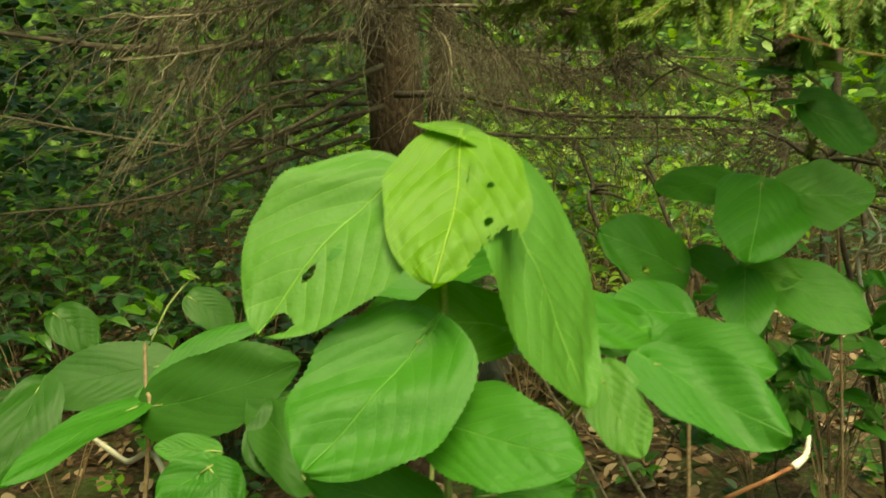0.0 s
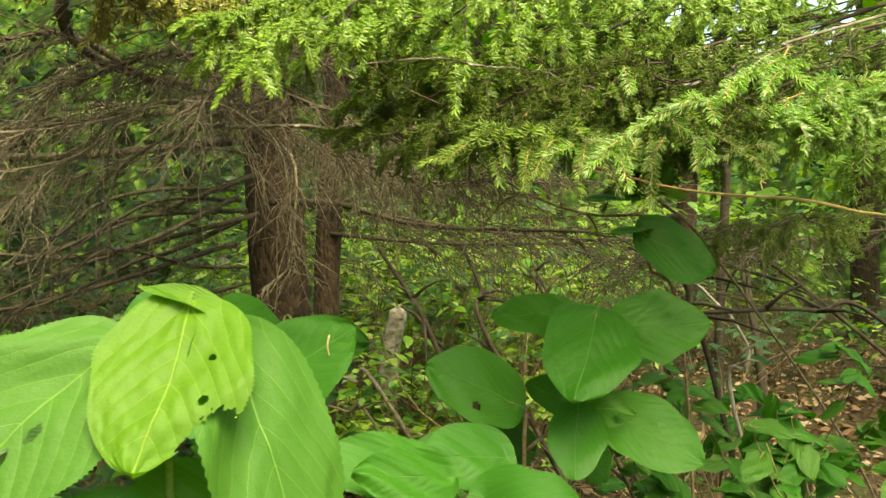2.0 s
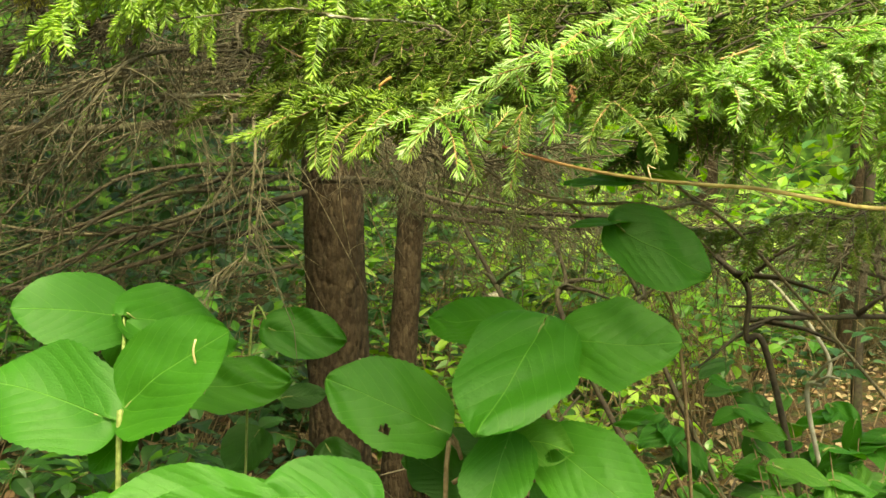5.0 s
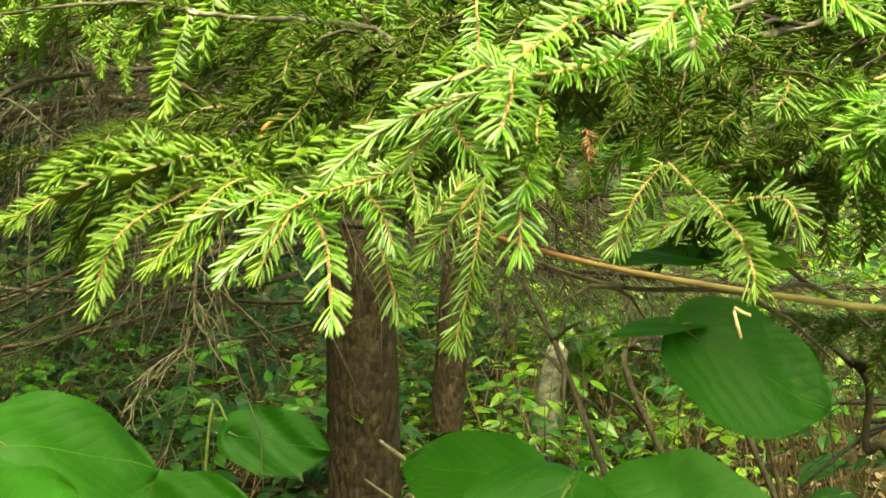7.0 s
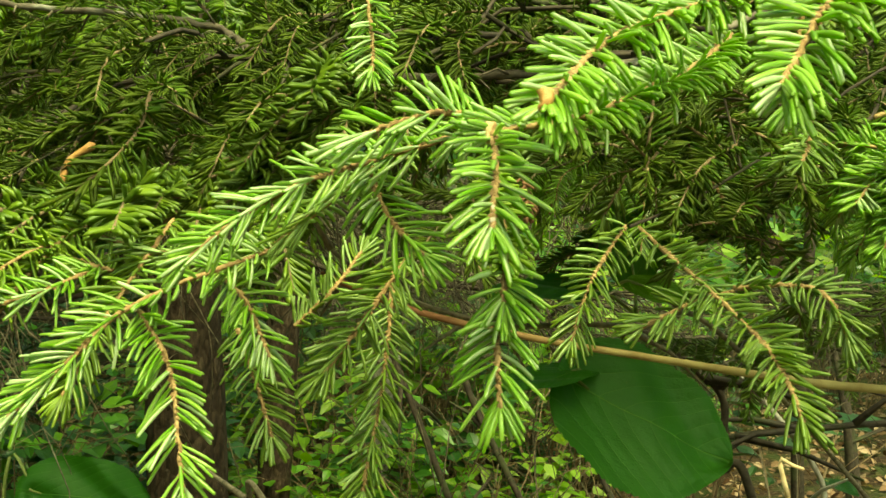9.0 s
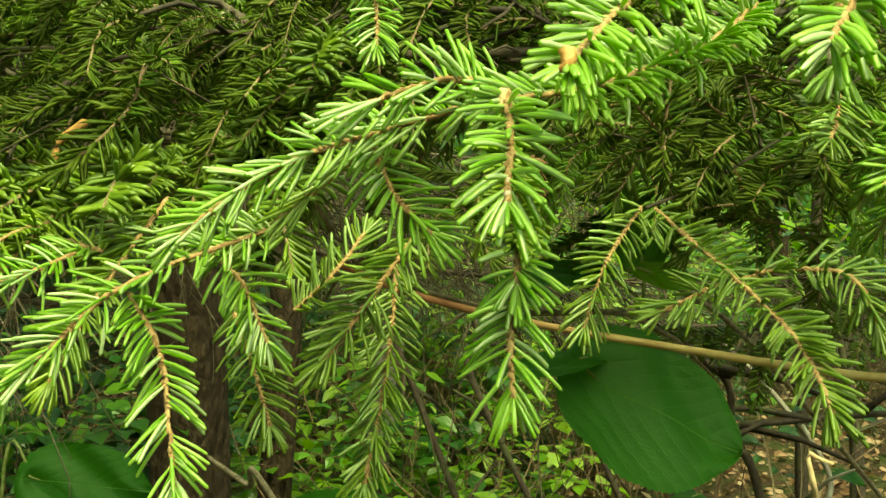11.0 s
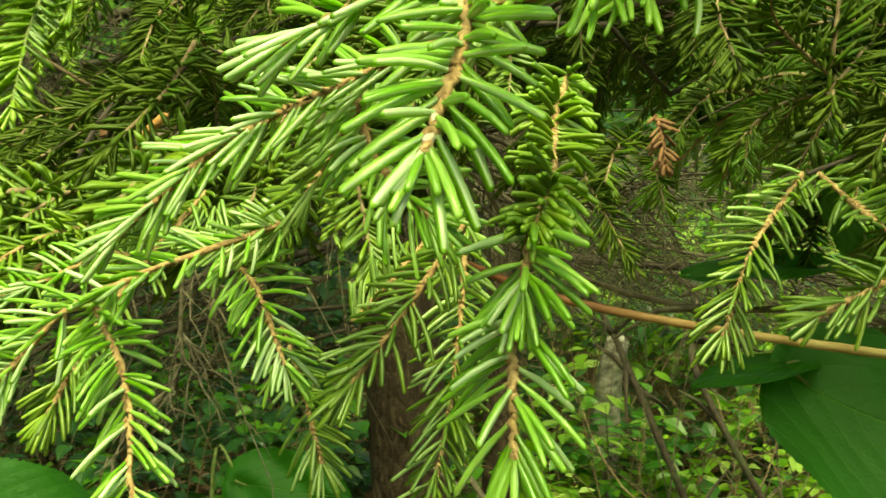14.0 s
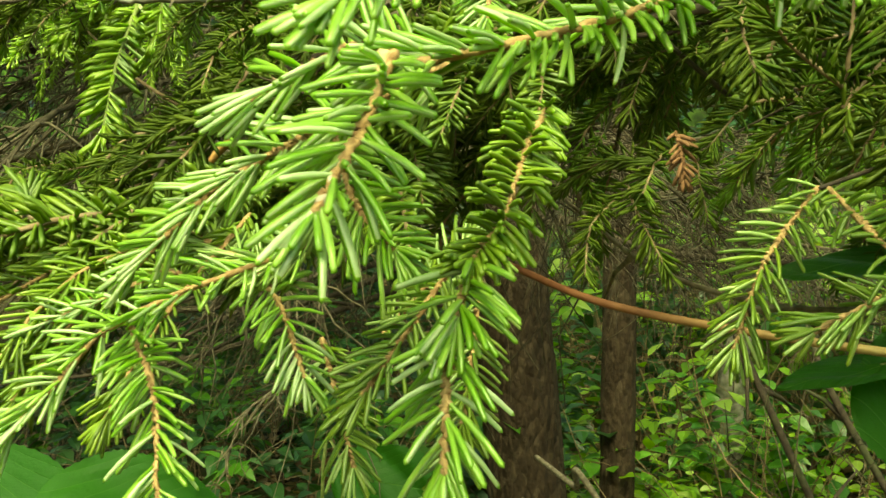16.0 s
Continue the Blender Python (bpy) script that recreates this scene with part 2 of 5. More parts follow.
def distance_material():
    s = Shade("distant_wood")
    a, b, c = s.noise(0.9, 3.0), s.noise(5.0, 6.0), s.noise(2.2, 6.0, stretch=(1, 1, 0.25))
    # The palest stop paints sky gaps and lit leaves into the backdrop.
    color = s.ramp(b, (0.34, (0.012, 0.025, 0.01)), (0.5, (0.05, 0.11, 0.025)), (0.62, (0.15, 0.27, 0.05)), (0.74, (0.42, 0.55, 0.22)))
    color = s.mix(s.math("MULTIPLY", s.ramp(c, (0.5, (0, 0, 0)), (0.6, (1, 1, 1))), 0.5), color, (0.05, 0.045, 0.035))
    return s.done(color, 1.0, spec=0.0)


far_mat = distance_material()


# ---- mesh tools ----
class Build:
    """Collects vertices and faces of one mesh."""

    def __init__(self):
        self.v, self.f, self.m, self.uv = [], [], [], []

    def add(self, verts, faces, slot=0, uv=None):
        n = len(self.v)
        self.v.extend(tuple(p) for p in verts)
        self.f.extend(tuple(i + n for i in face) for face in faces)
        self.m.extend([slot] * len(faces))
        self.uv.extend(uv if uv else [(0.0, 0.0)] * len(verts))

    def mesh(self, name, mats, uv=False, smooth=True):
        me = bpy.data.meshes.new(name)
        me.from_pydata(self.v, [], self.f)
        for mat in mats:
            me.materials.append(mat)
        me.polygons.foreach_set("material_index", self.m)
        me.polygons.foreach_set("use_smooth", [smooth] * len(self.f))
        if uv:
            layer = me.uv_layers.new(name="leaf")
            index = np.empty(len(me.loops), int)
            me.loops.foreach_get("vertex_index", index)
            layer.data.foreach_set("uv", np.array(self.uv)[index].ravel())
        me.update()
        return me


def world_of(ob):
    return world_of(ob.parent) @ ob.matrix_parent_inverse @ ob.matrix_basis if ob.parent else ob.matrix_basis


def part(name, data, parent, label="", at=None):
    """One mesh object under a thing or part; its mesh is in world metres unless at gives its pose."""
    ob = new(name, data)
    ob.parent = parent
    ob.matrix_parent_inverse = world_of(parent).inverted()
    if at is not None:
        ob.matrix_basis = at
    return tagged(ob, label)


def thing(name, at, label, category, group=""):
    ob = new(name)
    ob.matrix_basis = Matrix.Translation(at)
    return tagged(ob, label, category, group)


def curve(points, n):
    """n points along a smooth line through the given ones."""
    p = [Vector(q) for q in points]
    if len(p) == 2:
        return [p[0].lerp(p[1], i / (n - 1)) for i in range(n)]
    ext = [2 * p[0] - p[1], *p, 2 * p[-1] - p[-2]]
    out = []
    for i in range(n):
        u = i / (n - 1) * (len(p) - 1)
        k = min(int(u), len(p) - 2)
        u -= k
        a, b, c, d = ext[k : k + 4]
        out.append(0.5 * (2 * b + (c - a) * u + (2 * a - 5 * b + 4 * c - d) * u * u + (3 * b - a - 3 * c + d) * u**3))
    return out


def frame_of(tangent, up):
    x = Vector(tangent).normalized()
    side = Vector(up).cross(x)
    if side.length < 1e-4:
        side = Vector((1, 0, 0.3)).cross(x)
    y = side.normalized()
    return x, y, x.cross(y)


def tube(b, points, r0, r1, sides=6, slot=0, wobble=0.0, rng=None, power=1.0):
    """A tapering tube along the points, closed at its end."""
    n = len(points)
    verts, faces = [], []
    for i, p in enumerate(points):
        tan = points[min(i + 1, n - 1)] - points[max(i - 1, 0)]
        _, y, z = frame_of(tan, (0.13, 0.2, 1) if abs(tan.normalized().z) < 0.9 else (1, 0.1, 0))
        r = r0 + (r1 - r0) * (i / (n - 1)) ** power
        for k in range(sides):
            a = math.tau * k / sides
            q = r * (1 + (rng.uniform(-wobble, wobble) if rng else 0))
            verts.append(p + y * math.cos(a) * q + z * math.sin(a) * q)
    for i in range(n - 1):
        for k in range(sides):
            a, c = i * sides + k, i * sides + (k + 1) % sides
            faces.append((a, c, c + sides, a + sides))
    verts.append(points[-1] + (points[-1] - points[-2]).normalized() * r1)
    last = (n - 1) * sides
    faces.extend((last + k, last + (k + 1) % sides, len(verts) - 1) for k in range(sides))
    verts.append(points[0])
    faces.extend(((k + 1) % sides, k, len(verts) - 1) for k in range(sides))
    b.add(verts, faces, slot)


def stem(parent, points, r0, r1, mat, name="stem", label="", sides=7, n=0, power=1.0):
    b = Build()
    tube(b, curve(points, n or 5 * len(points)), r0, r1, sides, power=power)
    return part(name, b.mesh(name, [mat]), parent, label)


# ---- spruce twigs ----
def add_needles(b, centres, tangents, ups, length, rng, fine=True, width=0.00060, tip=False):
    """Needles round a twig: spread to both sides and over the top, leaning and curving to its tip."""
    n = len(centres)
    sides = 4 if fine else 3
    rings = (0.0, 0.09, 0.12, 0.4, 0.7, 0.96) if fine else (0.0, 0.7)
    for i in range(n):
        s = 1.0 if tip else i / max(n - 1, 1)
        x, y, z = frame_of(tangents[i], ups[i])
        swing = rng.choice((-1, 1))
        phi = radians(rng.choice((rng.uniform(-25, 15), rng.uniform(-10, 35), rng.uniform(10, 50), rng.uniform(25, 85), rng.uniform(-45, 0))))
        radial = y * swing * math.cos(phi) + z * math.sin(phi)
        lean = radians((68 if phi < 0.9 else 56) - 34 * s**4 + rng.uniform(-9, 9)) * (rng.uniform(0.3, 1.1) if tip else 1.0)
        way = x * math.cos(lean) + radial * math.sin(lean)
        bend = (x * 0.44 - Vector((0, 0, 0.10))) * rng.uniform(0.4, 1.4)
        ell = length * rng.uniform(0.70, 1.10) * (0.78 + 0.22 * min(1, s * 5)) * (1 - 0.22 * s**6)
        flat = way.cross(x).normalized() if way.cross(x).length > 1e-3 else y
        thick = way.cross(flat).normalized()
        verts, faces, under, peg = [], [], [], []
        # Pale bands and painted sheen go on faces turned right, forward and down.
        sheen_side = Vector((0.75, -0.30, -0.60)).normalized()
        w = width * rng.uniform(0.85, 1.15)
        for u in rings:
            c = centres[i] + (way * u + bend * u * u * 0.5) * ell
            t = w * (1.0 if 0.12 < u < 0.9 else (1.25 if fine else 0.6) if u == 0 else 0.85 if u == 0.09 else 0.62 if u == 0.12 else 0.8)
            for k in range(sides):
                a = math.tau * (k + 0.5) / sides
                verts.append(c + flat * math.cos(a) * t + thick * math.sin(a) * t)
        verts.append(centres[i] + (way + bend * 0.5) * ell)
        top = len(rings) - 1
        for j in range(top):
            for k in range(sides):
                a, c = j * sides + k, j * sides + (k + 1) % sides
                face = (a, c, c + sides, a + sides)
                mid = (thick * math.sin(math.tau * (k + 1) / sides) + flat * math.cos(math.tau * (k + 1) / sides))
                (peg if fine and j == 0 else under if mid.dot(sheen_side) > 0.3 else faces).append(face)
        faces.extend((top * sides + k, top * sides + (k + 1) % sides, len(verts) - 1) for k in range(sides))
        b.add(verts, faces, 1)
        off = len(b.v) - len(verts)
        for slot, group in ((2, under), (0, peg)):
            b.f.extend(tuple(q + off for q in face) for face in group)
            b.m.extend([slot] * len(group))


def twig(parent, points, needle=0.0125, dens=1450, up=(0, -0.55, 0.8), mats=None, fine=True, r=0.0007, label="", seed=0):
    """A leafy spruce shoot through the given points."""
    rng = random.Random(seed + int(1e4 * (points[0][0] + 3 * points[0][2] + 7 * points[-1][0])))
    line = curve(points, 9)
    long = sum((q - p).length for p, q in zip(line, line[1:]))
    b = Build()
    bumpy = [p + Vector((rng.uniform(-1, 1), rng.uniform(-1, 1), rng.uniform(-1, 1))) * 0.0003 for p in curve(points, 34)]
    tube(b, bumpy, r, r * 0.7, 6, 0, 0.38, rng)
    count = int(long * dens)
    cs, ts = [], []
    for i in range(count):
        u = (i + rng.random()) / count
        k = min(int(u * 8), 7)
        cs.append(line[k].lerp(line[k + 1], u * 8 - k))
        ts.append(line[k + 1] - line[k])
    add_needles(b, cs, ts, [up] * count, needle, rng, fine=fine)
    tip = line[-1] - line[-2]
    extra = 9
    add_needles(b, [line[-1]] * extra, [tip] * extra, [up] * extra, needle * 0.9, rng, fine=fine, tip=True)
    return part("twig", b.mesh("twig", mats or [twig_wood, fresh_lit_top, fresh_band_sheen]), parent, label)


def shoot_meshes(count, mats, dens, seed, needle=0.013, long=0.06, width=0.00115, axis=0.0011):
    """A few shoots along +x, with +z above, for boughs that stand farther off."""
    rng = random.Random(seed)
    out = []
    for i in range(count):
        b = Build()
        droop = rng.uniform(-0.012, -0.002)
        bow = rng.uniform(-0.008, 0.008)
        line = curve([(0, 0, 0), (long / 2, bow, -droop * 0.3), (long, 0, droop)], 7)
        tube(b, line, axis, axis * 0.6, 4, 0)
        n = int(long * dens)
        cs, ts = [], []
        for j in range(n):
            u = (j + rng.random()) / n
            k = min(int(u * 6), 5)
            cs.append(line[k].lerp(line[k + 1], u * 6 - k))
            ts.append(line[k + 1] - line[k])
        add_needles(b, cs, ts, [(0, 0, 1)] * n, needle, rng, fine=False, width=width)
        out.append(b.mesh("shoot", mats))
    return out


SHOOTS = shoot_meshes(7, [stem_green, needle_top, needle_band_sheen], 1450, 5)
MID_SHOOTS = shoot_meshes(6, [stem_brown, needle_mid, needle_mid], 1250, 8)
NEAR_SHOOTS = shoot_meshes(7, [stem_brown, needle_olive, needle_shaded], 1750, 9, 0.0115, 0.045, 0.00072, 0.0008)
SHADE_SHOOTS = shoot_meshes(7, [stem_brown, needle_shaded, needle_olive], 1650, 10, 0.0115, 0.045, 0.00076, 0.0008)
FRESH_LIT_SHOOTS = shoot_meshes(7, [twig_wood, fresh_lit_top, fresh_band_sheen], 1650, 12, 0.012, 0.045, 0.00076, 0.0008)
YELLOW_SHOOTS = shoot_meshes(6, [dead_wood, needle_yellow, needle_yellow], 900, 13)
DIM_SHOOTS = shoot_meshes(6, [stem_brown, needle_shaded, needle_shaded], 1000, 6)


def spray(parent, points, r=0.004, reach=0.2, gap=0.035, shoots=None, seed=0, droop=0.35, size=1.0, mat=None, start=0.15, label=""):
    """A leafy bough: a woody stem, side stems to both sides, and shoots along all of them."""
    rng = random.Random(seed)
    shoots = shoots or SHOOTS
    apart = 0.040 if shoots in (SHOOTS, FRESH_LIT_SHOOTS) else 0.028
    if Vector(points[0]).x > 2:
        points = [Vector(points[0]) + Vector((0, 0, rng.uniform(-0.3, 0.6))), *points[1:]]
    line = curve(points, 14)
    for i in range(1, 13):
        line[i] = line[i] + Vector((rng.uniform(-1, 1), rng.uniform(-1, 1), rng.uniform(-1, 1))) * 0.016
    b = Build()
    tube(b, line, r, r * 0.12, 6, 0, 0.12, rng, 0.6)
    places = []
    total = sum((q - p).length for p, q in zip(line, line[1:]))
    steps = max(3, int(total * (1 - start) / gap))
    flip = 1
    for i in range(steps):
        u = start + (1 - start) * (i + rng.uniform(0, 0.6)) / steps
        k = min(int(u * 13), 12)
        base = line[k].lerp(line[k + 1], u * 13 - k)
        x, y, z = frame_of(line[k + 1] - line[k], (0, 0, 1))
        flip = -flip
        ell = reach * (1.08 - 0.8 * u) * rng.uniform(0.6, 1.1)
        way = (x * 0.75 + y * flip * 0.8 + z * rng.uniform(-0.1, 0.2)).normalized()
        end = base + way * ell + Vector((0, 0, -droop * ell * rng.uniform(0.5, 1.4)))
        if ell > 0.055:
            sub = curve([base, base.lerp(end, 0.5) + Vector((0, 0, 0.12 * ell)), end], 6)
            tube(b, sub, 0.0016, 0.0009, 4)
            m = max(2, int(ell / apart))
            for j in range(m):
                v = (j + 0.6) / m
                q = min(int(v * 5), 4)
                places.append((sub[q].lerp(sub[q + 1], v * 5 - q), sub[q + 1] - sub[q], rng.choice((-1, 1)) * rng.uniform(0.3, 0.9)))
            places.append((sub[-1], sub[-1] - sub[-2], 0.0))
        else:
            places.append((base, way, 0.0))
    places.append((line[-1], line[-1] - line[-2], 0.0))
    places.append((line[-3], line[-1] - line[-2], 0.5))
    branch = part("branch", b.mesh("branch", [mat or dark_wood]), parent, label)
    for p, tan, turn in places:
        x, y, z = frame_of(tan, (rng.uniform(-0.3, 0.3), rng.uniform(-0.5, 0.1), 1))
        way = (x + y * turn + Vector((0, 0, -droop * rng.uniform(0.0, 1.2)))).normalized()
        x, y, z = frame_of(way, (rng.uniform(-0.3, 0.3), rng.uniform(-0.4, 0.2), 1))
        s = size * rng.uniform(0.6, 1.25)
        m = Matrix((x * s, y * s, z * s)).transposed().to_4x4()
        m.translation = p
        part("twig", rng.choice(shoots), branch, at=m)
    return branch


# ---- dead twigs ----
def dead_branch(parent, points, r=0.006, seed=0, twigs=26, reach=0.16, mat=None, hang=0.7, thin=0.0012, label="", start=0.1, arch=0.5):
    """A bare branch with many fine forked twigs that arch over and hang from it."""
    rng = random.Random(seed)
    line = curve(points, 16)
    b = Build()
    tube(b, line, r, r * 0.3, 6, 0, 0.1, rng)
    for i in range(twigs):
        u = rng.uniform(start, 1.0)
        k = min(int(u * 15), 14)
        base = line[k].lerp(line[k + 1], u * 15 - k)
        x, y, z = frame_of(line[k + 1] - line[k], (0, 0, 1))
        ell = reach * rng.uniform(0.45, 1.3)
        way = (x * rng.uniform(0.1, 1.3) + y * rng.uniform(-1, 1) + Vector((0, 0, -hang * rng.uniform(-0.7, 1.3)))).normalized()
        curl = Vector((rng.uniform(-0.5, 0.5), rng.uniform(-0.5, 0.5), -arch * rng.random()))
        pts = [base]
        for v in (0.2, 0.4, 0.6, 0.8, 1.0):
            kink = Vector((rng.uniform(-1, 1), rng.uniform(-1, 1), rng.uniform(-1, 1))) * 0.055 * ell
            pts.append(base + way * ell * v + curl * ell * v * v + kink)
        tube(b, pts, thin * rng.uniform(0.9, 1.7), thin * 0.5, 4)
        for j in range(rng.randint(1, 5)):
            v = rng.randint(1, 4)
            side = Vector((rng.uniform(-1, 1), rng.uniform(-1, 1), rng.uniform(-1.0, 0.4))).normalized()
            w = (way * 0.6 + side).normalized()
            e2 = ell * rng.uniform(0.2, 0.6)
            bent = Vector((rng.uniform(-0.4, 0.4), rng.uniform(-0.4, 0.4), rng.uniform(-0.5, 0.1)))
            sub = [pts[v] + w * e2 * q + bent * e2 * q * q for q in (0, 0.35, 0.7, 1.0)]
            tube(b, sub, thin * 0.75, thin * 0.4, 3)
    return part("dead_branch", b.mesh("dead_branch", [mat or dead_wood]), parent, label)


# ---- broad leaves ----
def leaf_mesh(base, tip, width, facing, mat, fine=False, cup=0.10, droop=0.10, point=0.35, holes=(), seed=0, petiole=None, crumple=0.0):
    """A round toothed leaf from its stalk's end to its tip; facing is the way its upper side looks."""
    rng = random.Random(seed)
    base, tip = Vector(base), Vector(tip)
    x = (tip - base)
    long = x.length
    x.normalize()
    z = Vector(facing) - x * Vector(facing).dot(x)
    z.normalize()
    y = z.cross(x)
    nu, nv = (120, 100) if fine and holes else (72, 56) if fine else (48, 34)
    lean = rng.uniform(-0.05, 0.05)
    wave = [(rng.uniform(2, 6), rng.uniform(0, 6.3), rng.uniform(0.005, 0.017)) for _ in range(4)]
    off = rng.uniform(0, 90)

    def half(u):
        body = max(0.0, 1 - abs(2 * u**0.78 - 1) ** 2.4) ** 0.5
        return body * (1 - point * max(0.0, u - 0.55) ** 1.4)

    b = Build()
    verts, uv = [], []
    for i in range(nu + 1):
        u = (1 - math.cos(math.pi * i / nu)) / 2
        h = half(u) * width / 2
        tooth = 1 + (0.016 if i % 2 else -0.012) * (1 if 0.05 < u < 0.97 else 0)
        for j in range(nv + 1):
            v = 2 * j / nv - 1
            edge = tooth if abs(v) > 0.99 else 1.0
            lobe = -0.15 * long * max(0, 1 - u * 5) * abs(v) ** 1.2
            pu = u * long + lobe + 0.045 * long * max(0.0, (u - 0.86) / 0.14) ** 3
            ragged = 1 + 0.16 * abs(v) ** 3 * noise.noise((u * 3.2 + off, math.copysign(2.0, v), off))
            pv = v * h * edge * ragged + lean * long * math.sin(math.pi * u)
            rise = cup * width * (abs(v) ** 1.5) * 0.55 * math.sin(math.pi * min(1, u + 0.1)) - droop * long * u * u
            rise += sum(a * long * math.sin(f * (u * 2 + v) + ph) for f, ph, a in wave)
            if crumple or fine:
                rise += max(crumple, 0.006) * long * (noise.noise((u * 5 + off, v * 3, 0)) + 0.6 * noise.noise((u * 11, v * 7, off)))
            lane = (u - 0.72 * (abs(v) * half(u)) ** 1.35) * 6.0 + 0.06
            rise += 0.006 * width * (abs(math.sin(math.pi * lane)) ** 0.6 - 0.7) * min(1, abs(v) * 6) * (1 - abs(v)) * (1 + 1.2 * noise.noise((u * 4 + off, v * 3, 8.0)))
            verts.append(base + x * pu + y * pv + z * rise)
            uv.append((u, v * min(1.0, h / (width / 2) * 1.0)))
    faces = []
    for i in range(nu):
        for j in range(nv):
            cu, cv = (1 - math.cos(math.pi * (i + 0.5) / nu)) / 2, 2 * (j + 0.5) / nv - 1
            if any(((cu - hu) / ru) ** 2 + ((cv - hv) / rv) ** 2 < 1 + 0.5 * noise.noise((cu * 30, cv * 14, 2.0)) for hu, hv, ru, rv in holes):
                continue
            a = i * (nv + 1) + j
            faces.append((a, a + nv + 1, a + nv + 2, a + 1))
    b.add(verts, faces, 0, uv)
    low = Vector(petiole) if petiole else base - x * 0.012 - z * 0.004
    tube(b, curve([low, low.lerp(base, 0.6) + z * 0.003, base + x * 0.01 + z * (sum(a * long * math.sin(ph) for f, ph, a in wave))], 6), 0.0016, 0.0011, 5, 1)
    return b.mesh("leaf", [mat, stem_green], uv=True)


LEAF_COUNT = [0]


def leaf(bush, base, tip, width, mat=None, facing=(0, -0.8, 0.55), label="", **shape):
    LEAF_COUNT[0] += 1
    return part("leaf", leaf_mesh(base, tip, width, facing, mat or green_leaf, seed=LEAF_COUNT[0], **shape), bush, label)


# ---- the ground ----
def ground_z(x, y):
    return 0.10 * noise.noise((x * 0.5, y * 0.5, 3.0)) + 0.035 * noise.noise((x * 2.2, y * 2.2, 9.0)) + 0.012 * noise.noise((x * 9, y * 9, 1.0))


b = Build()
cells = [-60, -30, -14, -9] + [-6 + 0.12 * i for i in range(101)] + [9, 14, 30, 60]
rows_y = [-60, -20, -8, -4] + [-2 + 0.12 * i for i in range(101)] + [14, 20, 35, 60]
verts = [(cx, cy, ground_z(cx, cy)) for cy in rows_y for cx in cells]
wide = len(cells)
b.add(verts, [(i * wide + j, i * wide + j + 1, (i + 1) * wide + j + 1, (i + 1) * wide + j) for i in range(len(rows_y) - 1) for j in range(wide - 1)])
tagged(new("ground", b.mesh("ground", [soil])), "brown forest floor covered with leaf litter and duff", "ground", kind="structure")

b = Build()
ring = [(15 * math.cos(math.tau * i / 64), 15 * math.sin(math.tau * i / 64) + 1) for i in range(64)]
verts = [(x, y, z if z < 3 else z + 0.8 * noise.noise((i * 0.7, 0, 0)) - 2.3 * math.exp(-((i - 12.0) / 1.7) ** 2)) for z in (-0.6, 2.5, 5.4) for i, (x, y) in enumerate(ring)]
b.add(verts, [(k * 64 + i, k * 64 + (i + 1) % 64, (k + 1) * 64 + (i + 1) % 64, (k + 1) * 64 + i) for k in range(2) for i in range(64)])
tagged(new("backdrop", b.mesh("backdrop", [far_mat])), "hazy green wood seen far behind the trees", "backdrop", kind="structure")


def scatter(name, n, box, size, mats, seed, label, category, clumps=0, spread=0.25, flat=0.5, floor=False, gap=None):
    """Many small folded leaves in a block of space, in clumps."""
    rng = random.Random(seed)
    (x0, x1), (y0, y1), (z0, z1) = box
    knots = [Vector((rng.uniform(x0, x1), rng.uniform(y0, y1), rng.uniform(z0, z1))) for _ in range(clumps)]
    b = Build()
    for i in range(n):
        if clumps:
            k = rng.randrange(clumps)
            c = knots[k] + Vector((rng.gauss(0, spread), rng.gauss(0, spread), rng.gauss(0, spread * 0.5)))
            slot = k % len(mats)
        else:
            c = Vector((rng.uniform(x0, x1), rng.uniform(y0, y1), rng.uniform(z0, z1)))
            slot = rng.randrange(len(mats))
        if gap and math.hypot((c.x - gap[0]) / gap[2], (c.y - gap[1]) / gap[3]) < 1:
            continue
        if floor:
            c.z = ground_z(c.x, c.y) + rng.uniform(0.004, 0.03)
        elif c.z < ground_z(c.x, c.y) + 0.03:
            continue
        way = Vector((rng.uniform(-1, 1), rng.uniform(-1, 1), rng.uniform(-0.5, 0.25))).normalized()
        up = Vector((rng.uniform(-flat, flat), rng.uniform(-flat, flat) - (0.0 if floor else 0.25), 1))
        x, y, z = frame_of(way, up)
        s = rng.uniform(*size)
        w = s * rng.uniform(0.26, 0.40)
        fold = z * s * rng.uniform(0.02, 0.14)
        tilt = -z * s * rng.uniform(0.0, 0.2)
        p = [c, c + x * s * 0.5, c + x * s + tilt]
        for side in (1, -1):
            p += [c + x * s * u + y * w * side * h + fold * h + tilt * u * u for u, h in ((0.1, 0.55), (0.3, 0.97), (0.55, 0.93), (0.8, 0.5))]
        b.add(p, [(0, 1, 3), (3, 1, 4), (4, 1, 5), (5, 1, 6), (6, 1, 2), (0, 7, 1), (7, 8, 1), (8, 9, 1), (9, 10, 1), (10, 2, 1)], slot)
    return tagged(new(name, b.mesh(name, mats, smooth=False)), label, category, kind="stuff")


scatter("leaf_litter", 22000, ((-4, 5), (-1.5, 9), (0, 0)), (0.022, 0.065), [dry_leaf], 11, "dry tan and brown fallen leaves on the forest floor", "leaf litter", flat=0.9, floor=True)
scatter("leaf_litter", 15000, ((-9, 10), (-7, 13), (0, 0)), (0.025, 0.075), [dry_leaf], 12, "sparser dry brown leaves on the floor of the wood around", "leaf litter", clumps=160, spread=1.1, flat=0.9, floor=True)

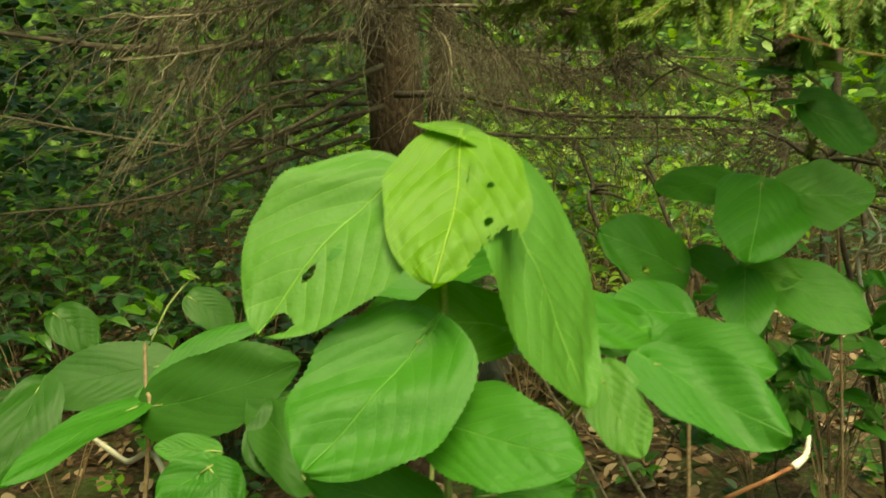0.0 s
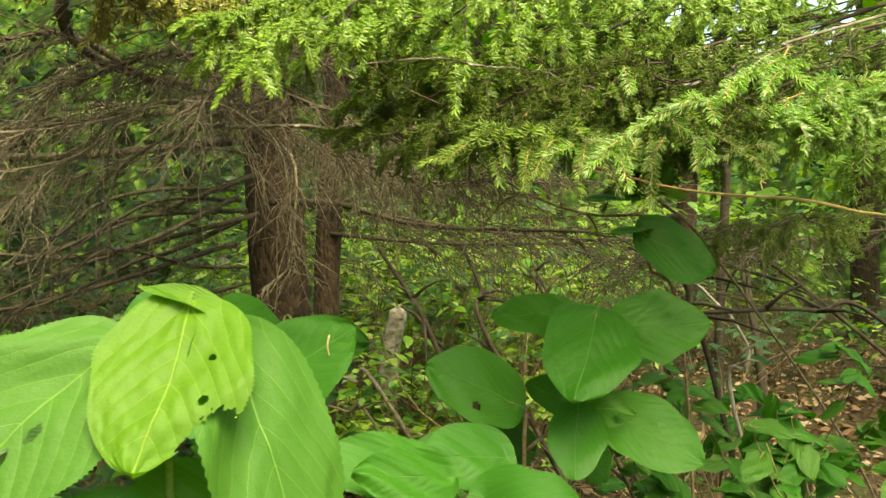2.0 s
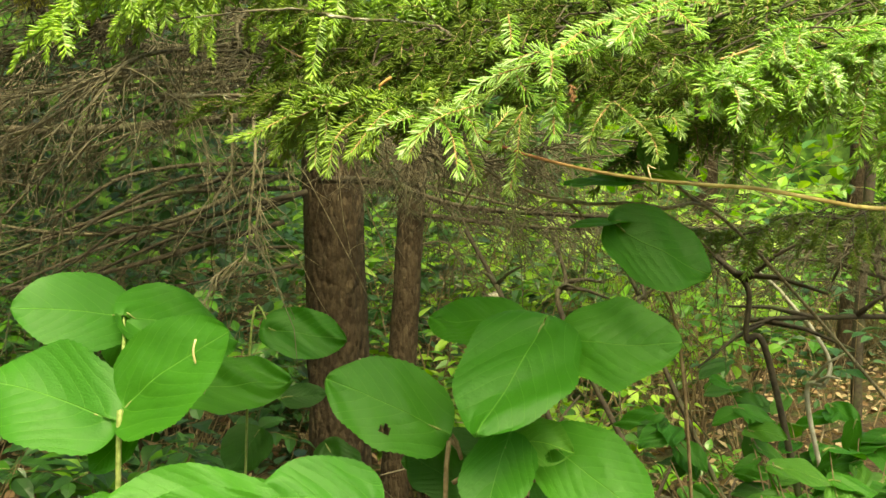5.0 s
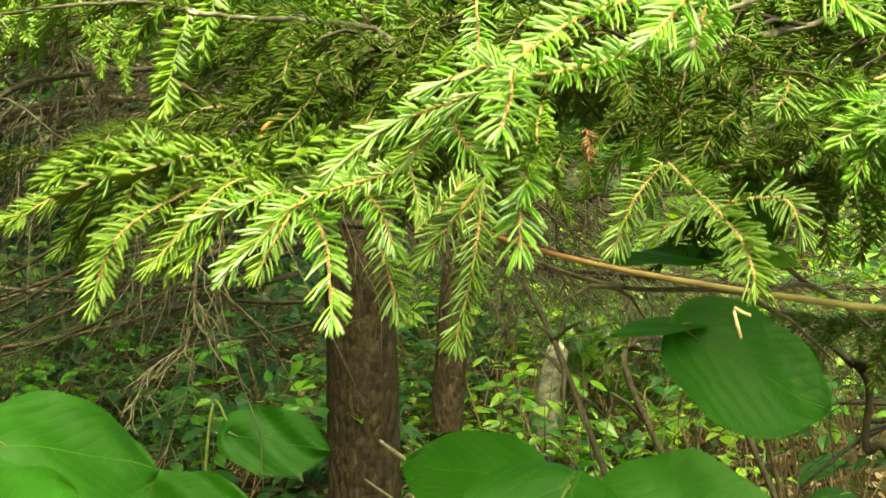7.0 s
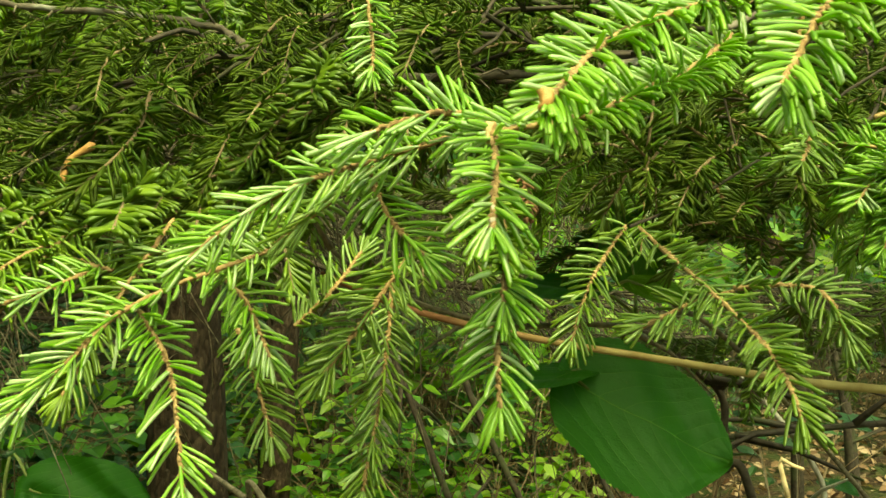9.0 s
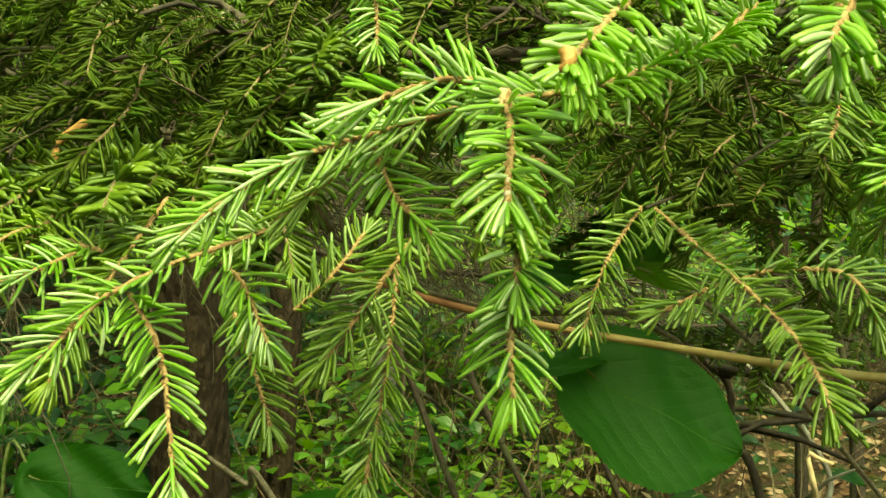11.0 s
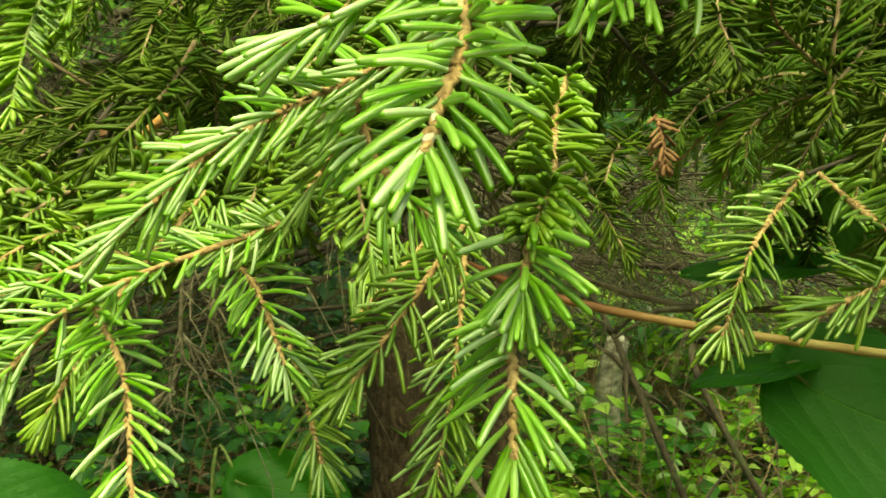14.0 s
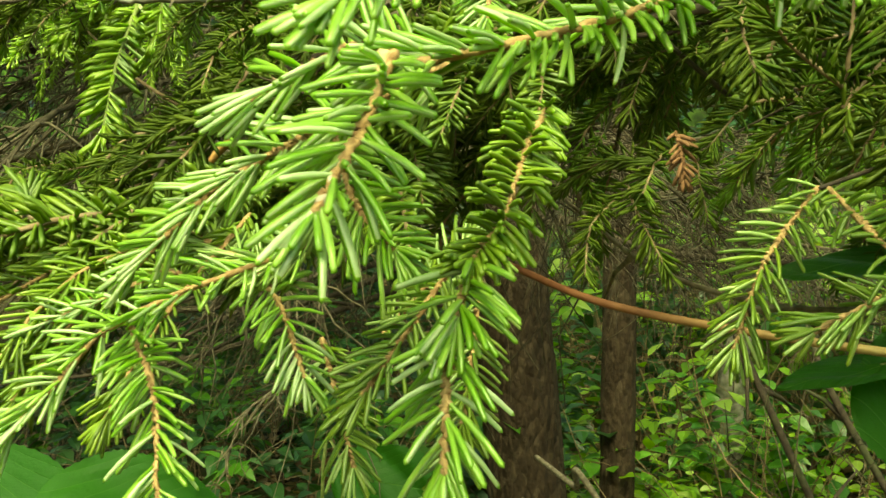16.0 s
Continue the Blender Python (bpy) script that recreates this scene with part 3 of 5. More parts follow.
def thicket(name, count, box, tall, size, mats, seed, label, category, stems=(3, 6)):
    """Low shrubs that grow from the ground: forked stems with leaves set along their ends."""
    rng = random.Random(seed)
    (x0, x1), (y0, y1) = box
    b = Build()
    for k in range(count):
        x, y = rng.uniform(x0, x1), rng.uniform(y0, y1)
        if math.hypot(x + 0.05, y - 3.14) < 0.22 or math.hypot((x - 2.3) / 0.8, (y - 5.6) / 2.0) < 1:
            continue
        high, slot = rng.uniform(*tall), 1 + k % len(mats)
        foot_at = Vector((x, y, ground_z(x, y) - 0.01))
        for _ in range(rng.randint(*stems)):
            a, out = rng.uniform(0, math.tau), high * rng.uniform(0.15, 0.6)
            end = foot_at + Vector((math.cos(a) * out, math.sin(a) * out, high * rng.uniform(0.6, 1.1)))
            main = curve([foot_at, foot_at.lerp(end, 0.5) + Vector((0, 0, 0.1 * high)), end], 7)
            tube(b, main, 0.001 + 0.0022 * high, 0.0008, 4, 0)
            runs = [main[3:]]
            for _ in range(rng.randint(1, 3) if high > 0.3 else 1):
                p = main[rng.randint(3, 5)]
                way = Vector((math.cos(a) + rng.uniform(-1, 1), math.sin(a) + rng.uniform(-1, 1), rng.uniform(-0.1, 0.5))).normalized() * high * rng.uniform(0.18, 0.4)
                side = [p, p + way * 0.5 + Vector((0, 0, 0.02 * high)), p + way]
                tube(b, side, 0.0013, 0.0006, 3, 0)
                runs.append(side)
            for run in runs:
                flip = 1
                for u in (0.2, 0.36, 0.52, 0.68, 0.84, 1.0):
                    flip = -flip
                    v = u * (len(run) - 1)
                    q = min(int(v), len(run) - 2)
                    c = run[q].lerp(run[q + 1], v - q)
                    tx, ty, tz = frame_of(run[q + 1] - run[q], (rng.uniform(-0.2, 0.2), rng.uniform(-0.2, 0.2), 1))
                    way = (tx * (0.55 if u < 1 else 1.2) + ty * flip * 0.9 + Vector((0, 0, rng.uniform(-0.5, 0.15)))).normalized()
                    lx, ly, lz = frame_of(way, (rng.uniform(-0.35, 0.35), rng.uniform(-0.45, 0.2), 1))
                    ell = rng.uniform(*size)
                    w = ell * rng.uniform(0.26, 0.36)
                    fold, tilt = lz * ell * rng.uniform(0.03, 0.14), -lz * ell * rng.uniform(0.05, 0.3)
                    c = c + lx * ell * 0.12
                    p = [c, c + lx * ell * 0.5 + tilt * 0.25, c + lx * ell + tilt]
                    for side_of in (1, -1):
                        p += [c + lx * ell * g + ly * w * side_of * h + fold * h + tilt * g * g for g, h in ((0.1, 0.5), (0.3, 0.97), (0.55, 0.9), (0.8, 0.42))]
                    b.add(p, [(0, 1, 3), (3, 1, 4), (4, 1, 5), (5, 1, 6), (6, 1, 2), (0, 7, 1), (7, 8, 1), (8, 9, 1), (9, 10, 1), (10, 2, 1)], slot)
    return tagged(new(name, b.mesh(name, [stem_brown, *mats], smooth=False)), label, category, kind="stuff")


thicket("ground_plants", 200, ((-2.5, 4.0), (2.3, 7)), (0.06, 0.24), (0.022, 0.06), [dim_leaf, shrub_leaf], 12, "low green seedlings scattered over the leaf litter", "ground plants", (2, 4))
thicket("understory_leaves", 16, ((-0.05, 0.75), (3.75, 4.2)), (0.35, 0.75), (0.03, 0.08), [sun_leaf, shrub_leaf, sun_leaf], 23, "green shrub leaves round the pale log, most coloured as sunlit", "shrub leaves")
thicket("understory_leaves", 85, ((-3.2, -0.35), (2.7, 6)), (0.35, 0.95), (0.035, 0.095), [dim_leaf, dim_leaf, shrub_leaf], 13, "bluish-green shrub leaves under the spruce, most coloured as shaded", "shrub leaves")
thicket("understory_leaves", 170, ((-0.8, 3.0), (4.7, 9)), (0.45, 1.5), (0.035, 0.10), [sun_leaf, shrub_leaf, dim_leaf, sun_leaf], 14, "yellow-green shrub leaves in a far clearing, many coloured as sunlit", "shrub leaves")
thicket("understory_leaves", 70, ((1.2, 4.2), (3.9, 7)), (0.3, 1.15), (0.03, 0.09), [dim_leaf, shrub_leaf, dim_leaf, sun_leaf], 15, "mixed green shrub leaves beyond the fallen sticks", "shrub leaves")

scatter("canopy_leaves", 4600, ((-7, 0.0), (6.5, 12), (0.5, 2.2)), (0.08, 0.2), [dim_leaf], 19, "deep green broadleaf foliage of the wood behind, coloured as shaded", "tree foliage", clumps=90, spread=0.5)
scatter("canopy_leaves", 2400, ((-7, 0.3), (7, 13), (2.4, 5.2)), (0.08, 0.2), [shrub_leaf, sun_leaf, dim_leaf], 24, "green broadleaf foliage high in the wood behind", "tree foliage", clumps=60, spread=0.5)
scatter("canopy_leaves", 3600, ((0.3, 8), (7, 13), (0.8, 3.9)), (0.08, 0.2), [sun_leaf, shrub_leaf, sun_leaf], 16, "yellow-green broadleaf foliage of the wood behind, most coloured as sunlit", "tree foliage", clumps=170, spread=0.5)

# Unseen leaves added overhead to shade the wood, with a gap for light.
scatter("canopy_overhead", 3000, ((-8, 9), (0.3, 14), (4.8, 7.0)), (0.25, 0.5), [shrub_leaf], 17, "unseen leafy canopy added over the wood to shade it", "tree foliage", clumps=150, spread=0.7, flat=0.4, gap=(1.45, 3.5, 1.9, 4.3))
scatter("canopy_overhead", 2800, ((-5.5, -0.7), (1.2, 7.5), (3.3, 5.0)), (0.2, 0.4), [dim_leaf], 20, "unseen dark leafy canopy added above the spruce for shade", "tree foliage", clumps=70, spread=0.6, flat=0.4)
scatter("canopy_overhead", 2600, ((-12, -3.0), (-8, 4), (2.5, 6.5)), (0.25, 0.5), [shrub_leaf], 18, "unseen leafy canopy added over the wood to shade it", "tree foliage", clumps=80, spread=0.7, flat=0.4)

# ---- the spruces ----
spruce = thing("spruce_tree", (-0.037, 3.118, 0.063), "spruce with dark scaly red-brown trunk and bare dead lower branches", "tree")
spruce.matrix_basis.translation.z = 0


def trunk_mesh(low, high, r0, r1, seed, sides=30, rings=120, rough=0.05):
    """A trunk with a flared foot and loose scales of bark."""
    rng = random.Random(seed)
    low, high = Vector(low), Vector(high)
    x, y, z = frame_of(high - low, (1, 0, 0.1))
    b = Build()
    verts = []
    for i in range(rings + 1):
        u = i / rings
        c = low.lerp(high, u) + y * 0.02 * math.sin(5 * u + seed) + z * 0.015 * math.sin(7 * u + seed)
        r = r0 + (r1 - r0) * u + r0 * 0.5 * max(0, 1 - u * 14) ** 2
        for k in range(sides):
            a = math.tau * k / sides
            q = Vector((math.cos(a) * 3.5, math.sin(a) * 3.5, u * 26))
            bump = rough * noise.noise(q) + 0.6 * rough * noise.noise(q * 3.1) + rng.uniform(-0.25, 0.35) * rough
            verts.append(c + (y * math.cos(a) + z * math.sin(a)) * r * (1 + bump))
    faces = [(i * sides + k, i * sides + (k + 1) % sides, (i + 1) * sides + (k + 1) % sides, (i + 1) * sides + k) for i in range(rings) for k in range(sides)]
    b.add(verts, faces)
    return b.mesh("trunk", [bark])


def grounded(low, high, z=-0.05, top=None):
    """The same line, drawn down to the ground and up to a height."""
    low, high = Vector(low), Vector(high)
    d = (high - low) / (high.z - low.z)
    return low + d * (z - low.z), low + d * ((top or high.z) - low.z)


foot, head = grounded((-0.050, 3.138, 0.435), (-0.087, 3.177, 1.196), top=4.6)
part("trunk", trunk_mesh(foot, head, 0.091, 0.068, 1, 40, 170), spruce)
second = thing("spruce_tree", (foot.x + 0.2, foot.y + 1.0, 0), "thin young spruce with rough brown trunk", "tree")
foot, head = grounded((0.004, 3.740, 0.600), (0.031, 3.780, 1.182), top=4.4)
second.matrix_basis.translation = (foot.x, foot.y, 0)
part("trunk", trunk_mesh(foot, head, 0.050, 0.038, 2, 24, 110), second)

# dead boughs of the spruce
dead_branch(spruce, [(-0.120, 3.000, 1.530), (-0.145, 2.196, 1.407), (-0.288, 2.047, 1.352), (-0.510, 1.950, 1.323)], 0.008, 21, 70, 0.19)
dead_branch(spruce, [(-0.120, 2.997, 1.447), (-0.068, 2.295, 1.398), (-0.210, 2.043, 1.262), (-0.300, 1.890, 1.101)], 0.005, 22, 36, 0.17)
dead_branch(spruce, [(-0.120, 2.999, 1.513), (-0.012, 2.194, 1.407), (0.112, 1.939, 1.303), (0.153, 1.835, 1.166)], 0.004, 23, 12, 0.12)
dead_branch(spruce, [(-0.070, 2.998, 1.514), (0.102, 2.191, 1.366), (0.294, 2.037, 1.337), (0.460, 1.984, 1.329)], 0.008, 24, 80, 0.17, start=0.3)
dead_branch(spruce, [(-0.069, 2.990, 1.214), (0.135, 2.937, 1.208), (0.364, 2.781, 1.152), (0.780, 2.574, 1.140)], 0.012, 25, 90, 0.17, dark_wood, hang=0.3)
dead_branch(spruce, [(-0.103, 2.993, 1.297), (-0.350, 2.794, 1.180), (-0.739, 2.495, 1.000)], 0.010, 26, 22, 0.20, dark_wood)
dead_branch(spruce, [(-0.102, 2.990, 1.180), (-0.504, 2.793, 1.055), (-0.785, 2.593, 0.913)], 0.009, 27, 20, 0.20, dark_wood)
dead_branch(spruce, [(-0.168, 2.993, 1.096), (-0.667, 2.746, 0.938), (-1.089, 2.516, 0.896)], 0.009, 28, 20, 0.20, dark_wood)
dead_branch(spruce, [(-0.168, 3.030, 1.393), (-0.616, 2.593, 1.315), (-0.985, 2.376, 1.347)], 0.016, 29, 44, 0.20, dark_wood)
dead_branch(spruce, [(-0.168, 3.010, 1.228), (-0.458, 2.571, 1.072), (-0.984, 2.352, 1.156)], 0.008, 30, 38, 0.20)
dead_branch(spruce, [(-0.121, 3.002, 1.597), (-0.182, 2.298, 1.461), (-0.294, 2.002, 1.511), (-0.467, 1.903, 1.452)], 0.010, 31, 100, 0.19, hang=0.5)
dead_branch(spruce, [(-0.121, 3.003, 1.647), (-0.030, 2.097, 1.518), (-0.095, 1.899, 1.537), (-0.187, 1.801, 1.556)], 0.007, 32, 70, 0.17, hang=0.2)
dead_branch(spruce, [(-0.121, 3.003, 1.630), (0.024, 2.195, 1.462), (0.029, 1.793, 1.381), (0.021, 1.691, 1.315)], 0.006, 33, 28, 0.13, hang=0.3)
dead_branch(spruce, [(-0.103, 2.994, 1.347), (-0.230, 2.496, 1.334), (-0.472, 2.296, 1.220)], 0.006, 34, 46, 0.18)
dead_branch(spruce, [(-0.036, 2.995, 1.414), (0.191, 2.588, 1.313), (0.418, 2.483, 1.254), (0.587, 2.381, 1.279)], 0.006, 35, 160, 0.17)
dead_branch(spruce, [(-0.235, 1.903, 1.608), (-0.277, 1.952, 1.524), (-0.236, 2.099, 1.465), (-0.205, 2.700, 1.495), (-0.120, 3.000, 1.530)], 0.013, 36, 40, 0.11, dark_wood)
dead_branch(second, [(0.030, 3.735, 1.221), (0.407, 3.685, 1.283), (0.820, 3.379, 1.315)], 0.008, 37, 66, 0.26, thin=0.0016)
dead_branch(second, [(0.030, 3.735, 1.109), (0.447, 3.578, 1.080), (0.954, 3.270, 1.092)], 0.009, 38, 66, 0.24, dark_wood, thin=0.0016)
dead_branch(second, [(0.030, 3.735, 1.333), (0.365, 3.588, 1.381), (1.036, 3.075, 1.306)], 0.008, 39, 66, 0.26, thin=0.0016)
dead_branch(second, [(0.030, 3.735, 0.997), (0.127, 3.881, 1.003), (0.219, 3.777, 0.902)], 0.005, 40, 18, 0.22, thin=0.0014)

# long bare boughs that sweep down from the trunk, and bleached ones in front of it
SWEEP = [
    [(-0.149, 3.05, 1.189), (-0.272, 2.90, 1.183), (-0.390, 2.70, 1.165), (-0.481, 2.50, 1.095), (-0.556, 2.35, 1.052)],
    [(-0.166, 3.05, 1.162), (-0.305, 2.85, 1.081), (-0.379, 2.75, 1.056), (-0.496, 2.60, 0.982), (-0.602, 2.50, 0.938)],
    [(-0.177, 3.03, 1.250), (-0.319, 2.80, 1.245), (-0.406, 2.55, 1.206), (-0.453, 2.40, 1.130), (-0.515, 2.30, 1.085)],
    [(-0.161, 3.03, 1.218), (-0.319, 2.75, 1.215), (-0.403, 2.50, 1.131), (-0.453, 2.38, 1.063), (-0.534, 2.30, 1.014)],
    [(-0.152, 3.06, 1.024), (-0.258, 2.90, 1.033), (-0.399, 2.60, 1.091), (-0.469, 2.45, 1.014), (-0.558, 2.35, 0.942)],
    [(-0.153, 3.06, 0.975), (-0.228, 2.90, 0.957), (-0.337, 2.75, 0.940), (-0.429, 2.60, 0.873)],
]
for i, way_down in enumerate(SWEEP):
    dead_branch(spruce, way_down, 0.0085 - 0.0007 * i, 210 + i, 14, 0.12, dark_wood, hang=0.4)
dead_branch(spruce, [(-0.10, 3.03, 1.62), (-0.083, 2.60, 1.455), (-0.115, 2.10, 1.400), (-0.180, 1.95, 1.352), (-0.278, 1.88, 1.324), (-0.40, 1.83, 1.31)], 0.006, 221, 34, 0.09, grey_twig, hang=0.6)
dead_branch(spruce, [(-0.10, 3.03, 1.58), (-0.083, 2.60, 1.428), (-0.179, 2.10, 1.371), (-0.249, 1.95, 1.283), (-0.345, 1.90, 1.254), (-0.45, 1.87, 1.24)], 0.005, 222, 34, 0.10, grey_twig, hang=0.8)
dead_branch(spruce, [(-0.08, 3.03, 1.55), (-0.049, 2.50, 1.411), (0.106, 2.05, 1.309), (0.141, 1.97, 1.254), (0.140, 1.95, 1.156), (0.136, 1.95, 1.087), (0.105, 1.93, 1.059), (0.083, 1.92, 1.031)], 0.004, 223, 20, 0.07, grey_twig, hang=0.5, start=0.45)
dead_branch(spruce, [(-0.06, 3.03, 1.58), (-0.06, 2.40, 1.40), (0.008, 1.90, 1.332), (0.161, 1.88, 1.333), (0.230, 1.87, 1.323), (0.304, 1.87, 1.321), (0.375, 1.88, 1.316)], 0.005, 224, 26, 0.09, lichen_wood, hang=0.3)

# pale wiry twigs that arch over on both sides of the trunk
ARCHES = [
    [(-0.10, 3.03, 1.55), (-0.138, 2.655, 1.438), (-0.258, 2.348, 1.425), (-0.315, 2.143, 1.378), (-0.410, 1.987, 1.342)],
    [(-0.10, 3.03, 1.50), (-0.120, 2.654, 1.439), (-0.023, 2.357, 1.375), (0.074, 2.158, 1.320), (0.118, 2.078, 1.273), (0.118, 2.054, 1.202), (0.121, 2.050, 1.119)],
    [(-0.10, 3.03, 1.48), (-0.120, 2.651, 1.420), (-0.037, 2.457, 1.401), (0.108, 2.261, 1.350), (0.220, 2.163, 1.290), (0.319, 2.115, 1.230)],
    [(-0.10, 3.03, 1.52), (-0.212, 2.652, 1.448), (-0.258, 2.347, 1.393), (-0.298, 2.192, 1.334), (-0.352, 2.036, 1.261), (-0.397, 1.980, 1.178)],
    [(-0.10, 3.03, 1.60), (-0.281, 2.552, 1.509), (-0.339, 2.349, 1.523), (-0.365, 2.195, 1.462), (-0.417, 2.087, 1.342), (-0.435, 2.033, 1.276)],
    [(-0.10, 3.03, 1.66), (-0.16, 2.45, 1.55), (-0.10, 2.02, 1.50), (-0.02, 1.93, 1.43), (0.03, 1.90, 1.35)],
]
for i, way_over in enumerate(ARCHES):
    dead_branch(spruce, way_over, 0.0034, 230 + i, 14 if i in (1, 2, 5) else 34, 0.15, grey_twig, hang=0.15, thin=0.0010, start=0.45, arch=1.3)

# unseen living boughs above the dead ones, added to the spruce for shade
shade_crown_at = spruce.matrix_basis.translation
for i in range(9):
    a = radians(20 + 27 * i)
    z = 2.9 + 0.17 * (i % 4)
    spray(spruce, [(shade_crown_at.x, shade_crown_at.y, z + 0.2), (shade_crown_at.x + 0.6 * math.cos(a), shade_crown_at.y + 0.6 * math.sin(a), z + 0.15), (shade_crown_at.x + 1.3 * math.cos(a), shade_crown_at.y + 1.3 * math.sin(a), z - 0.2)], 0.012, 0.6, 0.09, DIM_SHOOTS, seed=110 + i, start=0.2, size=1.9)

# the leafy spruce whose boughs hang over the gap; its trunk stands off to the side
hang = thing("spruce_tree", (2.75, 1.75, 0), "spruce whose fresh green boughs droop over the gap", "tree")
part("trunk", trunk_mesh((2.75, 1.75, -0.05), (2.7, 1.8, 4.5), 0.10, 0.07, 3, 20, 60), hang)
ROOT = Vector((2.73, 1.76, 1.9))
spray(hang, [ROOT + Vector((0, 0, 0.3)), (1.242, 1.985, 1.802), (0.580, 1.689, 1.575), (0.267, 1.440, 1.445), (0.173, 1.339, 1.354)], 0.007, 0.13, 0.05, seed=41, start=0.2)
spray(hang, [ROOT + Vector((0, 0, 0.25)), (1.195, 1.882, 1.687), (0.567, 1.587, 1.500), (0.392, 1.488, 1.438), (0.270, 1.389, 1.398)], 0.007, 0.13, 0.05, seed=42, start=0.2)
spray(hang, [ROOT + Vector((0, 0, 0.1)), (1.196, 1.880, 1.625), (0.829, 1.784, 1.536), (0.618, 1.685, 1.470), (0.421, 1.587, 1.404)], 0.008, 0.18, 0.045, seed=43, start=0.2, size=1.3)
spray(hang, [ROOT, (1.230, 1.777, 1.524), (0.782, 1.581, 1.423), (0.581, 1.684, 1.391), (0.481, 1.584, 1.327)], 0.006, 0.15, 0.035, MID_SHOOTS, seed=44, start=0.2)
spray(hang, [ROOT, (1.181, 1.778, 1.543), (1.015, 1.779, 1.454), (0.811, 1.680, 1.374), (0.723, 1.579, 1.311)], 0.006, 0.17, 0.045, FRESH_LIT_SHOOTS, seed=45, start=0.2, size=1.45)
spray(hang, [ROOT, (1.328, 1.772, 1.387), (1.033, 1.576, 1.364), (0.872, 1.427, 1.308)], 0.004, 0.14, 0.035, FRESH_LIT_SHOOTS, seed=46, start=0.35, size=1.3)
spray(hang, [ROOT + Vector((0, 0, 0.5)), (1.657, 2.480, 1.852), (0.891, 2.187, 1.695), (0.464, 2.093, 1.646)], 0.008, 0.2, 0.04, SHOOTS, seed=47, start=0.2, size=1.2)
spray(hang, [ROOT + Vector((0, 0, 0.6)), (1.380, 2.488, 1.989), (0.521, 2.095, 1.739), (0.131, 1.998, 1.644)], 0.008, 0.2, 0.04, SHOOTS, seed=48, start=0.2, size=1.2)
spray(spruce, [(-0.105, 3.011, 1.947), (-0.049, 2.404, 1.738), (-0.087, 2.000, 1.589), (-0.157, 1.900, 1.536)], 0.007, 0.18, 0.04, YELLOW_SHOOTS, seed=50, start=0.35, size=1.1)
spray(spruce, [(-0.105, 3.011, 1.98), (-0.200, 2.200, 1.70), (-0.150, 1.760, 1.595), (-0.060, 1.740, 1.535)], 0.005, 0.15, 0.028, YELLOW_SHOOTS, seed=51, start=0.5, size=1.15)
spray(spruce, [(-0.105, 3.011, 1.95), (-0.120, 2.150, 1.68), (-0.050, 1.770, 1.560), (0.050, 1.740, 1.515)], 0.005, 0.12, 0.028, YELLOW_SHOOTS, seed=52, start=0.5, size=1.15)

# the near bough, shoot by shoot
bough = stem(hang, [ROOT + Vector((0, 0, 0.05)), (1.057, 1.498, 1.469), (0.840, 1.430, 1.395), (0.746, 1.300, 1.340)], 0.006, 0.0011, branch_wood, "branch", n=40, power=0.3)
N = 0.0118
stem(bough, [(0.840, 1.430, 1.395), (0.813, 1.336, 1.381), (0.782, 1.264, 1.358)], 0.0012, 0.0009, twig_wood, "side_branch")
# Shade put into the colour: darker needles for twigs in shadow.
SHADED_TWIG = [twig_wood, needle_mid, needle_band_sheen]
# Duller needle mix for the twigs at the bough's left end.
LEFT_DULLED = [twig_wood, needle_mid, needle_top]


def shoot(*points, **kw):
    return twig(bough, points, kw.pop("needle", N), **kw)


shoot((0.782, 1.264, 1.358), (0.741, 1.234, 1.338), (0.718, 1.211, 1.328), dens=1900)
shoot((0.716, 1.203, 1.326), (0.699, 1.186, 1.316), (0.687, 1.161, 1.301))
shoot((0.7150, 1.2420, 1.3140), (0.6987, 1.2190, 1.3050), (0.6772, 1.1960, 1.2985), r=0.0009, dens=2000)
shoot((0.7460, 1.2970, 1.3370), (0.7270, 1.2600, 1.3200), (0.7150, 1.2420, 1.3140), r=0.0011, dens=2200)
shoot((0.677, 1.194, 1.300), (0.678, 1.183, 1.290), (0.678, 1.170, 1.279))
shoot((0.676, 1.204, 1.302), (0.663, 1.204, 1.303), (0.645, 1.205, 1.297))
shoot((0.674, 1.218, 1.301), (0.646, 1.225, 1.293), (0.622, 1.226, 1.284), (0.602, 1.222, 1.268))
shoot((0.645, 1.230, 1.292), (0.651, 1.225, 1.280), (0.660, 1.223, 1.271))
shoot((0.676, 1.263, 1.297), (0.676, 1.248, 1.288), (0.680, 1.226, 1.276), (0.680, 1.211, 1.270), dens=2000, needle=0.0088, r=0.0005, up=(0.5, -0.2, 0.85), mats=[twig_wood, needle_top, needle_mid])
shoot((0.680, 1.211, 1.270), (0.680, 1.207, 1.265), (0.680, 1.205, 1.262), dens=1900)
shoot((0.680, 1.205, 1.262), (0.679, 1.202, 1.252), (0.680, 1.198, 1.240), dens=1500)
shoot((0.611, 1.271, 1.269), (0.583, 1.238, 1.255), (0.570, 1.231, 1.242), (0.556, 1.224, 1.227))
shoot((0.583, 1.240, 1.253), (0.594, 1.234, 1.238), (0.601, 1.224, 1.210))
shoot((0.589, 1.279, 1.263), (0.603, 1.270, 1.254), (0.612, 1.265, 1.238))
shoot((0.651, 1.275, 1.268), (0.639, 1.267, 1.249), (0.629, 1.261, 1.234), mats=SHADED_TWIG)
shoot((0.643, 1.304, 1.267), (0.642, 1.292, 1.230), (0.638, 1.279, 1.196), mats=SHADED_TWIG)
